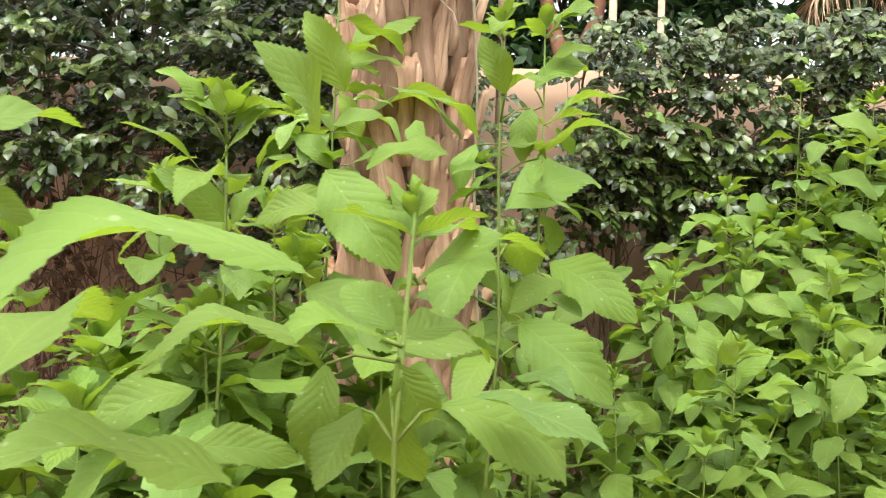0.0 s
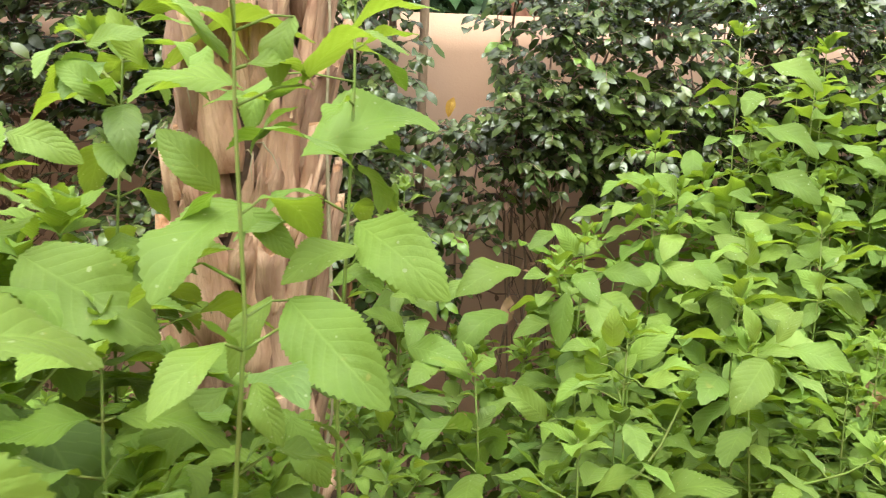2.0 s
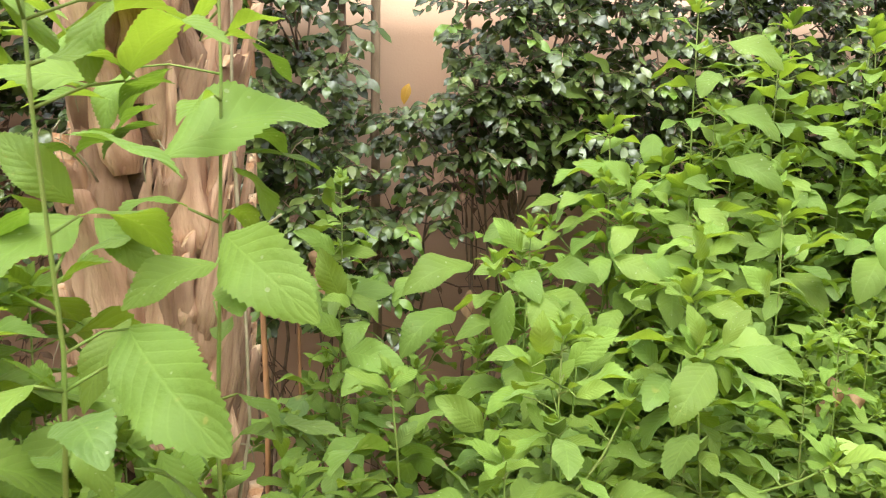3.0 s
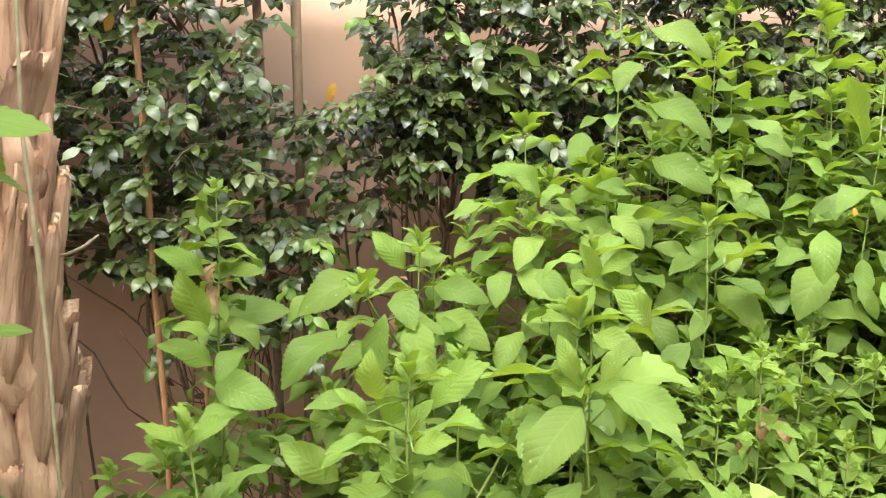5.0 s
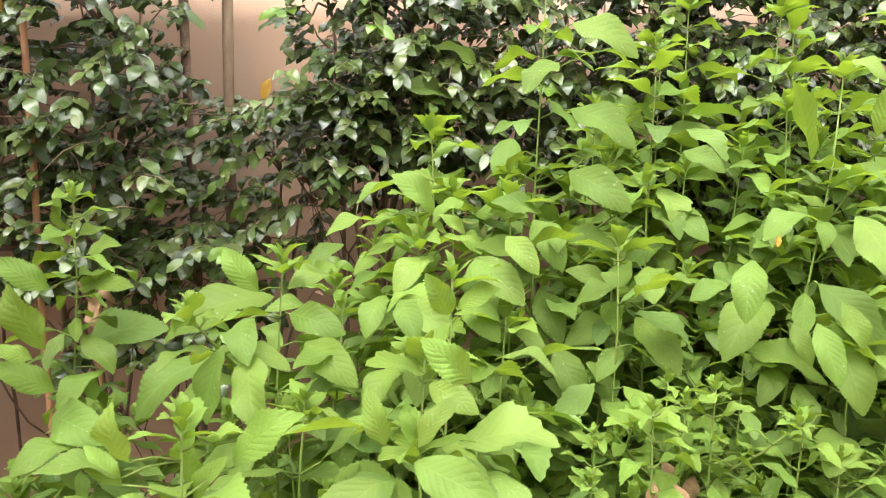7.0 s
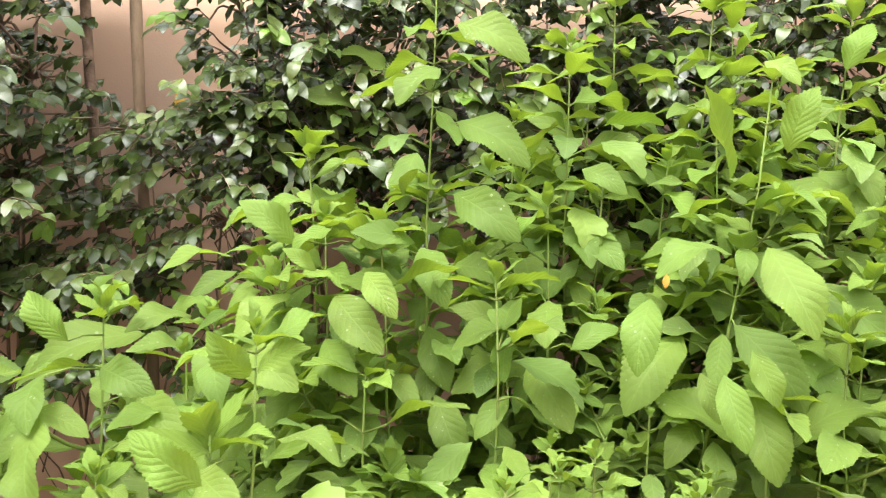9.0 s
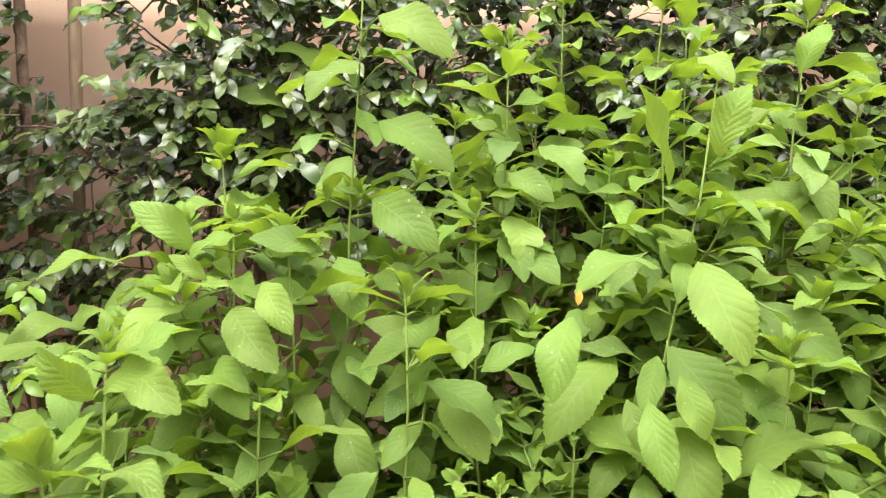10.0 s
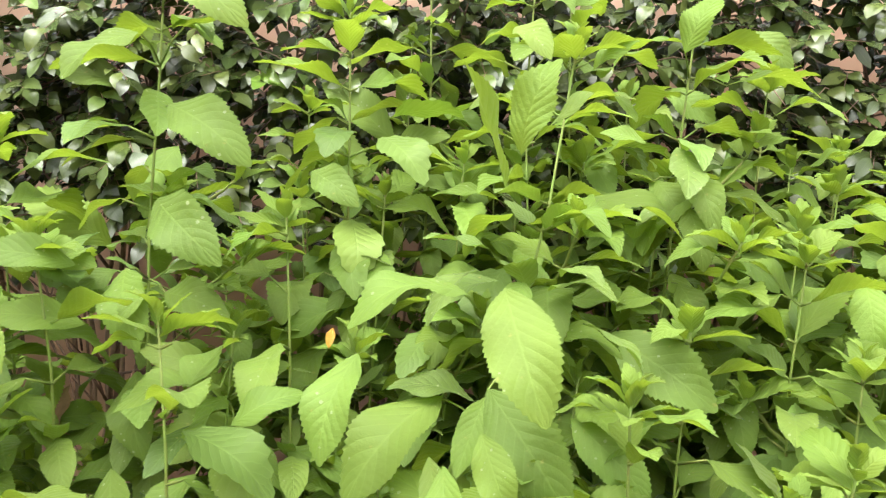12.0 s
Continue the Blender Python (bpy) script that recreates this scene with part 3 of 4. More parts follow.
def ficus(x0, x1, y0, y1, z0, z1, sprays, seed, hollow=None, fresh=0.2, stems=5, foot=None, leaf=0.058, label=FICUS_LABEL, single=230, spread=0.12):
    rng = random.Random(seed)
    fx = foot if foot is not None else (x0 + x1) / 2
    fy = y0 + (y1 - y0) * 0.62
    bush = thing("ficus_bush", (fx, fy, 0), label, "ficus hedge", "ficus bushes along the wall")
    o = Vector((fx, fy, 0))
    limbs = []
    for i in range(stems):
        a = Vector((fx + rng.uniform(-spread, spread), fy + rng.uniform(-0.06, 0.06), -0.05))
        e = Vector((x0 + (x1 - x0) * (i + rng.uniform(0.2, 0.8)) / stems, fy + rng.uniform(-0.1, 0.12), z1 - rng.uniform(0.05, 0.35)))
        pts = bent(a, e, (-(e.x - a.x) * 0.22, 0, 0), 10, 0.03, rng)
        limbs.append(pts)
        r = rng.uniform(0.005, 0.012)
        bm = bmesh.new()
        tube(bm, [p - o for p in pts], [r * (1 - 0.07 * k) for k in range(10)], 7)
        part("stem", bm, BARK, bush, "thin brown upright stem")
    twigs = bmesh.new()
    poses, tips = [], []
    for s in range(sprays):
        for _ in range(8):
            p = Vector((rng.uniform(x0, x1), y0 + (y1 - y0) * rng.random() ** 1.5, rng.uniform(z0, z1)))
            edge = 0.5 + 0.5 * noise.noise((p.x * 2.6 + seed, p.y * 1.2, p.z * 2.6))
            inside = 1 - max(0, abs((p.x - (x0 + x1) / 2) / (x1 - x0) * 2) - 0.75) * 2
            low = min(1, (p.z - z0) / 0.25 + 0.25)
            if rng.random() < edge * 1.5 * inside * low and not (hollow and hollow(p)):
                break
        else:
            continue
        limb = min(limbs, key=lambda l: min((q - p).length for q in l))
        root = min(limb, key=lambda q: (q - p).length + max(0, q.z - p.z) * 1.5)
        out = Vector((rng.uniform(-0.8, 0.8), -rng.uniform(0.2, 1.0), rng.uniform(-0.2, 0.35))).normalized()
        end = p + out * rng.uniform(0.08, 0.2) + Vector((0, 0, -0.04))
        if s % 3 == 0:
            tube(twigs, [q - o for q in bent(root, p, (0, 0, 0.04), 5, 0.02, rng)], [0.005, 0.0042, 0.0036, 0.003, 0.0025], 4)
        tw = bent(p, end, (0, 0, 0.025), 4, 0.004, rng)
        tube(twigs, [q - o for q in tw], [0.0025, 0.002, 0.0016, 0.001], 3)
        new_growth = rng.random() < fresh
        count = rng.randint(8, 13)
        for k in range(count):
            u = k / (count - 1) * 2.99
            q = tw[int(u)].lerp(tw[int(u) + 1], u - int(u))
            side = (1 if k % 2 else -1)
            d = (out * 0.45 + Vector((-out.y, out.x, 0)) * side * rng.uniform(0.3, 0.8) + Vector((0, -0.1, -rng.uniform(0.25, 0.95)))).normalized()
            size = leaf * rng.uniform(0.6, 1.25)
            m = leaf_pose(q, q + d * size, (rng.uniform(-0.3, 0.3), -0.6, 0.8), rng.uniform(-0.4, 0.4))
            (tips if new_growth and k > count - 5 else poses).append(m)
    tagged(part("fine_branching", twigs, BARK, bush), kind="stuff")
    poses.sort(key=lambda m: m.translation.y)
    pick = poses[:3 * single:3]
    rest = [m for i, m in enumerate(poses) if i >= 3 * single or i % 3]
    for m in pick:
        hang("leaf", FICUS_LEAVES[rng.randrange(4)], bush, m)
    for m in tips[:60]:
        hang("young_leaf", FICUS_FRESH[rng.randrange(2)], bush, m, "fresh light green leaf")
    swarm("foliage", bush, rest, FICUS_MANY, 4, 0.5, "dense glossy dark green foliage", fold=0.14, tip=1.12)
    return bush


def hedge():
    # extra height, overhang and fewer pale tips stand in for shade from overhead trees
    ficus(-2.8, -0.7, 2.5, 3.5, 1.5, 3.2, 1350, 11, stems=6, single=40, fresh=0.05)
    ficus(-1.0, 0.2, 2.68, 3.5, 1.16, 2.9, 950, 12, fresh=0.14, stems=6, foot=-0.16, single=70, spread=0.1)
    ficus(-0.12, 0.36, 2.85, 3.45, 0.92, 1.35, 70, 19, stems=5, foot=0.1, single=40)
    ficus(0.12, 0.58, 3.0, 3.5, 1.2, 1.72, 62, 13, stems=3, foot=0.3, single=40)
    ficus(0.52, 1.1, 2.96, 3.55, 1.4, 2.32, 400, 14, stems=10, foot=0.72, single=90)
    ficus(1.08, 1.85, 3.0, 3.55, 1.36, 2.36, 520, 15, stems=6, single=80)
    ficus(1.75, 2.6, 3.05, 3.55, 1.3, 2.35, 500, 16, stems=6, single=40)
    ficus(2.55, 3.4, 3.05, 3.55, 1.3, 2.3, 500, 17, stems=6, single=40)
    ficus(3.4, 4.6, 2.9, 3.55, 1.0, 2.5, 400, 18, stems=6, single=40)


def thin_poles():
    for name, a, b, r, mat, label, cat in (
            ("support_pole", (0.235, 3.29, -0.1), (0.235, 3.29, 2.6), 0.018, SAPLING, "tan peeled wooden pole standing by the pink wall", "pole"),
            ("sapling", (0.17, 3.2, -0.1), (0.10, 3.22, 2.5), 0.015, BARK, "thin brown forked sapling trunk by the wall", "sapling"),
            ("orange_cane", (-0.055, 2.67, -0.05), (-0.105, 2.69, 2.0), 0.009, CANE, "thin orange-brown cane standing in the ficus", "cane"),
            ("orange_cane", (0.02, 2.78, -0.05), (0.01, 2.8, 1.5), 0.006, CANE, "thin orange-brown cane standing in the ficus", "cane"),
            ("dark_stem", (-0.70, 3.6, -0.05), (-0.86, 3.62, 1.6), 0.0065, TWIG, "thin dark bare stem leaning on the wall", "stem")):
        bm = bmesh.new()
        tube(bm, bent(a, b, (0.008, 0, 0), 9, 0.008, random.Random(len(label))), [r * (1 + 0.08 * math.sin(i * 2.2)) for i in range(9)], 9)
        tagged(new(name, mesh_of(name, bm, mat)), label, cat)


def curled_vine():
    """A bare vine that hangs in a loop before the wall."""
    bm = bmesh.new()
    loop = [(-0.22, 3.42, 1.25), (-0.30, 3.44, 1.10), (-0.37, 3.45, 1.03), (-0.43, 3.45, 0.98), (-0.45, 3.46, 0.92), (-0.42, 3.46, 0.86), (-0.36, 3.46, 0.82), (-0.27, 3.44, 0.83), (-0.2, 3.42, 0.9)]
    tube(bm, loop, [0.0035] * 4 + [0.003] * 3 + [0.0025, 0.002], 6)
    tagged(new("bare_vine", mesh_of("bare_vine", bm, TWIG)), "thin brown bare vine looping before the pink wall", "vine")


def dead_twigs(seed, x0, x1, z0, z1, count, leaves=0):
    """A dead, dried-out bush: fine bare twigs and withered leaves."""
    rng = random.Random(seed)
    bush = thing("dead_bush", ((x0 + x1) / 2, 3.3, 0), "dry brown leafless bush of tangled twigs before the wall", "dead bush")
    o = bush.location.copy()
    bm = bmesh.new()
    poses = []
    for _ in range(count):
        a = Vector((rng.uniform(x0, x1), rng.uniform(2.9, 3.5), 0.0 if rng.random() < 0.3 else rng.uniform(0.3, z0 + 0.5)))
        b = a + Vector((rng.uniform(-0.45, 0.45), rng.uniform(-0.35, 0.1), rng.uniform(0.1, 1.0)))
        b.z = min(b.z, z1)
        line = bent(a, b, (rng.uniform(-0.12, 0.12), 0, rng.uniform(-0.06, 0.06)), 9, 0.03, rng)
        tube(bm, [p - o for p in line], [rng.uniform(0.7, 1.3) * (0.0034 - 0.00026 * i) for i in range(9)], 4)
        for k in range(leaves):
            p = line[rng.randrange(2, 9)]
            d = Vector((rng.uniform(-1, 1), rng.uniform(-1, 0.3), rng.uniform(-1.4, 0.1))).normalized()
            poses.append(leaf_pose(p, p + d * rng.uniform(0.035, 0.06), (rng.uniform(-0.5, 0.5), -0.6, 0.6)))
    tagged(part("twig_tangle", bm, TWIG, bush), kind="stuff")
    if poses:
        swarm("withered_foliage", bush, poses, DRY_MANY, 3, 0.5, "withered brown leaves")


# ---- palm trunk ----
PALM_AT = (-0.115, 1.86)


def boot_mesh(seed):
    """An old leaf base: a long thick shell, swollen below, cut or torn across its upper end. Runs up z, its back towards +y."""
    rng = random.Random(seed)
    rows, cols = 10, 7
    w0, w1, h = rng.uniform(0.085, 0.125), rng.uniform(0.03, 0.075), rng.uniform(0.22, 0.38)
    front, back = [], []
    bm = bmesh.new()
    skew, lean_out, slant = rng.uniform(-0.035, 0.035), rng.uniform(0.012, 0.045), rng.uniform(-0.3, 0.3)
    torn = (0.05, 0.012, 0.025)[seed % 3]
    ridge = rng.uniform(0.002, 0.006)
    for i in range(rows):
        u = i / (rows - 1)
        w = w0 * (1 - u) + w1 * u + 0.010 * math.sin(u * 5 + seed) + rng.uniform(-0.006, 0.006)
        w *= 0.6 + 0.4 * min(1.0, u / 0.18)
        lean = lean_out * u ** 1.4
        fr, bk = [], []
        for j in range(cols):
            v = j / (cols - 1) * 2 - 1
            z = u * h + (rng.uniform(-torn, torn) + slant * v * w1 * 0.5 if i == rows - 1 else 0)
            swell = (0.026 + 0.030 * math.exp(-((u - 0.2) / 0.18) ** 2)) * (1 - abs(v) ** 2.2) * (1 - 0.4 * u)
            swell += ridge * math.cos(j * 2.4 + seed)
            x = v * w / 2 + skew * u + rng.uniform(-0.002, 0.002)
            fr.append(bm.verts.new((x, -lean - swell + rng.uniform(-0.003, 0.003), z)))
            bk.append(bm.verts.new((x * 0.9, -lean + 0.012 + 0.014 * (1 - u), z - 0.004)))
        front.append(fr)
        back.append(bk)
    for i in range(rows - 1):
        for j in range(cols - 1):
            bm.faces.new((front[i][j], front[i][j + 1], front[i + 1][j + 1], front[i + 1][j]))
            bm.faces.new((back[i][j], back[i + 1][j], back[i + 1][j + 1], back[i][j + 1]))
        bm.faces.new((front[i][0], front[i + 1][0], back[i + 1][0], back[i][0]))
        bm.faces.new((front[i][-1], back[i][-1], back[i + 1][-1], front[i + 1][-1]))
    ends = [bm.faces.new((front[-1][j], front[-1][j + 1], back[-1][j + 1], back[-1][j])) for j in range(cols - 1)]
    for f in ends:
        f.material_index = 1
    me = mesh_of("leaf_base", bm, PALM)
    me.materials.append(PALM_CUT)
    return me


def palm():
    rng = random.Random(77)
    p = thing("palm_tree", (*PALM_AT, 0), "palm trunk clad in overlapping broken tan leaf bases", "palm")
    bm = bmesh.new()
    tube(bm, [(0, 0, -0.1)] + [(0.012 * math.sin(k), 0.01 * math.cos(k * 1.7), 0.2 + 0.3 * k) for k in range(10)], [0.14] + [0.122 - 0.001 * k for k in range(10)], 16)
    part("core", bm, PALM_CORE, p, "dark fibrous trunk core")
    boots = [boot_mesh(k) for k in range(12)]
    z, i = 0.02, 0
    while z < 2.75:
        a = i * 2.399963
        r = 0.107 + rng.uniform(-0.01, 0.01)
        m = pose(r * math.sin(a), -r * math.cos(a), z, rng.uniform(0, 7), rng.uniform(-13, 13), math.degrees(a)) @ Matrix.Scale(rng.uniform(0.75, 1.2), 4)
        ob = new("leaf_base", boots[rng.randrange(12)])
        ob.parent = p
        ob.matrix_basis = m
        z += 0.0165
        i += 1
    # stubs that stand out at the trunk's side
    for k in range(16):
        a = math.radians(rng.uniform(40, 130))
        zz = 0.75 + k * 0.085
        ob = new("leaf_base", boots[rng.randrange(12)])
        ob.parent = p
        ob.matrix_basis = pose(0.128 * math.sin(a), -0.128 * math.cos(a), zz, rng.uniform(4, 11), rng.uniform(-6, 6), math.degrees(a)) @ Matrix.Diagonal((rng.uniform(0.28, 0.55), 0.7, rng.uniform(0.8, 1.5), 1))
    bm = bmesh.new()
    for k in range(60):
        a, zz = rng.uniform(0, 6.28), rng.uniform(0.3, 2.6)
        q = Vector((0.16 * math.sin(a), -0.16 * math.cos(a), zz))
        tube(bm, bent(q, q * 1.0 + Vector((0.05 * math.sin(a) + rng.uniform(-0.06, 0.06), -0.05 * math.cos(a), rng.uniform(-0.16, 0.10))), (0, 0, 0.02), 5, 0.01, rng), [0.0022, 0.002, 0.0016, 0.0012, 0.0008], 4)
    tagged(part("loose_fibre", bm, VINE, p), "loose dry fibres", kind="stuff")
    bm = bmesh.new()
    tube(bm, bent((0.045, 1.72, 0.0), (0.05, 1.775, 2.2), (0.034, 0, 0), 12, 0.016, rng), [0.0036 + 0.0009 * math.sin(k * 2) for k in range(12)], 7)
    tube(bm, bent((0.07, 1.84, 1.375), (0.145, 1.845, 1.412), (0, 0, -0.008), 4, 0.003, rng), [0.0035, 0.003, 0.003, 0.002], 6)
    tagged(new("climbing_vine", mesh_of("climbing_vine", bm, VINE)), "pale bare vine stem climbing the palm trunk", "vine")


ground()
boundary_wall()
light_blocking_walls()
far_things()
dry_frond((2.95, 4.6, 3.05), (-0.75, -0.15, -0.2), 3)
hedge()
dead_twigs(31, -2.6, -1.15, 1.0, 2.1, 380, 8)
dead_twigs(32, 0.55, 1.0, 0.9, 1.7, 30, 2)
dead_twigs(33, -0.2, 0.3, 0.8, 1.4, 26, 2)
thin_poles()
curled_vine()
palm()

# ---- the tall weeds nearest the path ----
weed((-0.1, 0.62, -0.03), (-0.02, 0.551, 1.516), 78, lush=0.5, low=0.5, big=0.11, leaves=[
    (-0.047, 0.695, 1.372, 0.052, 0.794, 1.345, 1),
    (-0, 0.574, 1.353, 0.112, 0.635, 1.275, 3),
    (-0.021, 0.598, 1.444, 0.093, 0.635, 1.465, 23),
    (-0.033, 0.556, 1.39, -0.007, 0.593, 1.334, 4),
    (-0.094, 0.615, 1.376, -0.1, 0.611, 1.279, 2),
    (-0.129, 0.803, 1.548, -0.044, 0.758, 1.443, 4),
    (-0.13, 0.851, 1.509, -0.216, 0.85, 1.487, 1),
    (-0.036, 0.596, 1.405, -0.086, 0.658, 1.437, 0),
    (-0.031, 0.596, 1.4, 0.027, 0.676, 1.394, 0),
    (-0.04, 0.595, 1.363, -0.016, 0.65, 1.264, 0),
    (-0.062, 0.594, 1.344, -0.089, 0.542, 1.293, 2)])
weed((-0.42, 0.62, -0.03), (-0.4, 0.6, 1.3), 76, lush=0.3, low=0.6, big=0.11, leaves=[
    (-0.073, 0.429, 1.462, -0.245, 0.358, 1.434, 23),
    (-0.081, 0.546, 1.395, -0.214, 0.516, 1.385, 23),
    (-0.118, 0.433, 1.334, -0.242, 0.375, 1.364, 24),
    (-0.258, 0.362, 1.527, -0.206, 0.423, 1.545, 4),
    (-0.277, 0.446, 1.387, -0.27, 0.597, 1.408, 1),
    (-0.231, 0.694, 1.33, -0.315, 0.652, 1.298, 1),
    (-0.203, 0.592, 1.308, -0.115, 0.612, 1.293, 0),
    (-0.259, 0.401, 1.51, -0.232, 0.42, 1.489, 2),
    (-0.275, 0.796, 1.385, -0.298, 0.747, 1.408, 2)])
weed((-0.3, 1.02, -0.03), (-0.288, 0.978, 1.659), 67, lush=0.6, low=0.3, big=0.12, fresh=0.22, sides=1, leaves=[
    (-0.32, 0.988, 1.644, -0.375, 0.959, 1.678, 11),
    (-0.323, 0.984, 1.553, -0.419, 0.956, 1.61, 20),
    (-0.313, 1.073, 1.483, -0.399, 1.027, 1.555, 4),
    (-0.297, 0.984, 1.563, -0.184, 1.007, 1.627, 23),
    (-0.282, 0.986, 1.604, -0.221, 1.008, 1.646, 11),
    (-0.314, 0.977, 1.624, -0.348, 0.967, 1.641, 10),
    (-0.27, 0.977, 1.64, -0.251, 0.978, 1.663, 11),
    (-0.277, 0.97, 1.481, -0.239, 0.993, 1.535, 1),
    (-0.284, 0.949, 1.621, -0.289, 0.941, 1.663, 12)])
weed((-0.25, 1.45, -0.03), (-0.22, 1.524, 2.003), 68, lush=0.8, low=0.3, big=0.14, fresh=0.3, sides=2, leaves=[
    (-0.216, 1.172, 1.38, -0.02, 1.103, 1.29, 4),
    (-0.277, 1.253, 1.531, -0.173, 1.25, 1.494, 1),
    (-0.199, 1.312, 1.656, -0.111, 1.312, 1.676, 0),
    (-0.095, 1.215, 1.711, 0.027, 1.207, 1.624, 20),
    (-0.166, 0.98, 1.607, -0.231, 0.884, 1.701, 1),
    (-0.218, 1.679, 1.855, -0.042, 1.783, 1.965, 11),
    (-0.233, 1.68, 1.662, 0.063, 1.683, 1.734, 23),
    (-0.19, 1.412, 1.729, -0.262, 1.368, 1.869, 12),
    (-0.183, 1.406, 1.594, -0.018, 1.456, 1.609, 20),
    (-0.158, 1.408, 1.645, -0.2, 1.391, 1.726, 12),
    (-0.219, 1.515, 1.797, -0.093, 1.616, 1.823, 0),
    (-0.21, 1.405, 1.584, -0.287, 1.408, 1.647, 1)])
weed((0.09, 1.16, -0.03), (0.077, 1.033, 1.786), 65, lush=0.45, low=0.25, big=0.12, fresh=0.25, leaves=[
    (0.081, 1.008, 1.667, 0.043, 0.991, 1.742, 14),
    (0.127, 1.111, 1.667, 0.114, 1.088, 1.581, 1),
    (0.162, 1.208, 1.653, 0.29, 1.177, 1.692, 21),
    (0.137, 1.105, 1.589, 0.259, 1.026, 1.613, 23),
    (0.106, 1.282, 1.514, 0.295, 1.414, 1.57, 1),
    (0.065, 1.17, 1.453, -0, 1.02, 1.35, 4),
    (0.185, 1.274, 1.427, 0.314, 1.171, 1.339, 1),
    (0.12, 1.137, 1.342, 0.248, 1.042, 1.239, 4),
    (0.026, 1.28, 1.444, 0.102, 1.281, 1.373, 0),
    (-0.011, 1.313, 1.458, -0.094, 1.294, 1.545, 1),
    (0.073, 1.267, 1.324, 0.029, 1.227, 1.215, 0),
    (0.018, 1.255, 1.196, -0.074, 1.196, 1.082, 4),
    (0.092, 1.088, 1.261, 0.132, 1.06, 1.187, 0),
    (0.101, 1.269, 1.155, 0.156, 1.257, 1.057, 1)])
weed((0.16, 1.3, -0.03), (0.171, 1.317, 1.856), 66, lush=0.5, low=0.35, big=0.12, fresh=0.3, leaves=[
    (0.191, 1.316, 1.842, 0.265, 1.317, 1.874, 11),
    (0.183, 1.313, 1.782, 0.263, 1.314, 1.799, 10),
    (0.154, 1.311, 1.727, 0.257, 1.363, 1.779, 11),
    (0.086, 1.205, 1.579, 0.012, 1.154, 1.565, 20),
    (0.057, 1.207, 1.624, -0.044, 1.159, 1.685, 21),
    (0.197, 1.2, 1.4, 0.109, 1.148, 1.356, 1),
    (0.128, 1.415, 1.316, 0.231, 1.464, 1.328, 20),
    (0.057, 1.349, 1.634, 0.028, 1.32, 1.541, 1),
    (-0.056, 1.408, 1.682, -0.046, 1.35, 1.612, 0),
    (0.012, 1.348, 1.61, -0.137, 1.299, 1.578, 11),
    (0.121, 1.402, 1.675, 0.203, 1.45, 1.678, 20)])
weed((0.22, 2.28, -0.03), (0.211, 2.314, 1.485), 69, lush=1.0, low=0.3, big=0.1, gap=0.042, fresh=0.3, leaves=[
    (0.206, 2.222, 1.285, 0.107, 2.189, 1.346, 11),
    (0.231, 2.155, 1.181, 0.183, 2.121, 1.315, 12),
    (0.106, 2.508, 1.076, 0.348, 2.465, 1.153, 1),
    (0.227, 2.187, 1.086, 0.12, 2.144, 1.144, 11),
    (0.238, 2.159, 1.051, 0.391, 2.076, 1.03, 1),
    (0.172, 2.361, 1.352, 0.132, 2.314, 1.387, 10),
    (0.084, 2.609, 1.304, 0.186, 2.582, 1.334, 11),
    (0.163, 2.41, 1.254, 0.301, 2.391, 1.265, 10),
    (0.261, 2.062, 1.187, 0.2, 2.014, 1.208, 11),
    (0.284, 2.273, 1.107, 0.241, 2.166, 1.049, 1),
    (0.193, 2.338, 1.387, 0.188, 2.298, 1.48, 10),
    (0.318, 2.1, 1.02, 0.246, 1.996, 0.99, 1)])
weed((0.66, 2.12, -0.03), (0.691, 2.167, 1.367), 70, lush=0.85, sides=3, low=0.3, big=0.14, fresh=0.14, leaves=[
    (0.577, 2.55, 1.22, 0.37, 2.441, 1.143, 1),
    (0.646, 2.066, 1.271, 0.684, 1.959, 1.214, 1),
    (0.677, 2, 1.226, 0.717, 1.908, 1.122, 4),
    (0.723, 2.209, 1.195, 0.841, 2.13, 1.129, 1),
    (0.72, 2.094, 1.275, 0.832, 2.04, 1.252, 1),
    (0.52, 2.354, 1.115, 0.37, 2.223, 1.017, 3),
    (0.839, 2.209, 1.067, 0.806, 2.126, 0.955, 1),
    (0.918, 2.178, 1.16, 0.856, 2.1, 1.089, 1),
    (0.623, 2.022, 1.235, 0.603, 1.986, 1.101, 0),
    (0.67, 2.471, 1.272, 0.742, 2.455, 1.316, 11),
    (0.66, 2.111, 1.31, 0.592, 2.12, 1.39, 11),
    (0.412, 2.535, 1.191, 0.343, 2.447, 1.12, 0)])
weed((0.95, 2.45, -0.03), (0.934, 2.383, 1.497), 71, lush=0.85, sides=3, low=0.3, big=0.13, fresh=0.14, leaves=[
    (0.933, 2.809, 1.391, 0.754, 2.737, 1.372, 20),
    (0.979, 2.407, 1.358, 0.928, 2.317, 1.277, 1),
    (1.039, 2.711, 1.428, 0.886, 2.672, 1.525, 11),
    (1.036, 2.349, 1.471, 0.971, 2.294, 1.428, 11),
    (1.086, 2.333, 1.451, 1.16, 2.312, 1.445, 11),
    (0.871, 2.362, 1.251, 0.811, 2.316, 1.278, 1),
    (0.928, 2.029, 1.319, 0.966, 1.942, 1.264, 0),
    (0.784, 2.186, 1.175, 0.728, 2.085, 1.174, 0),
    (1.117, 2.222, 1.413, 1.177, 2.163, 1.345, 1),
    (0.914, 2.126, 1.211, 0.949, 2.022, 1.187, 0)])
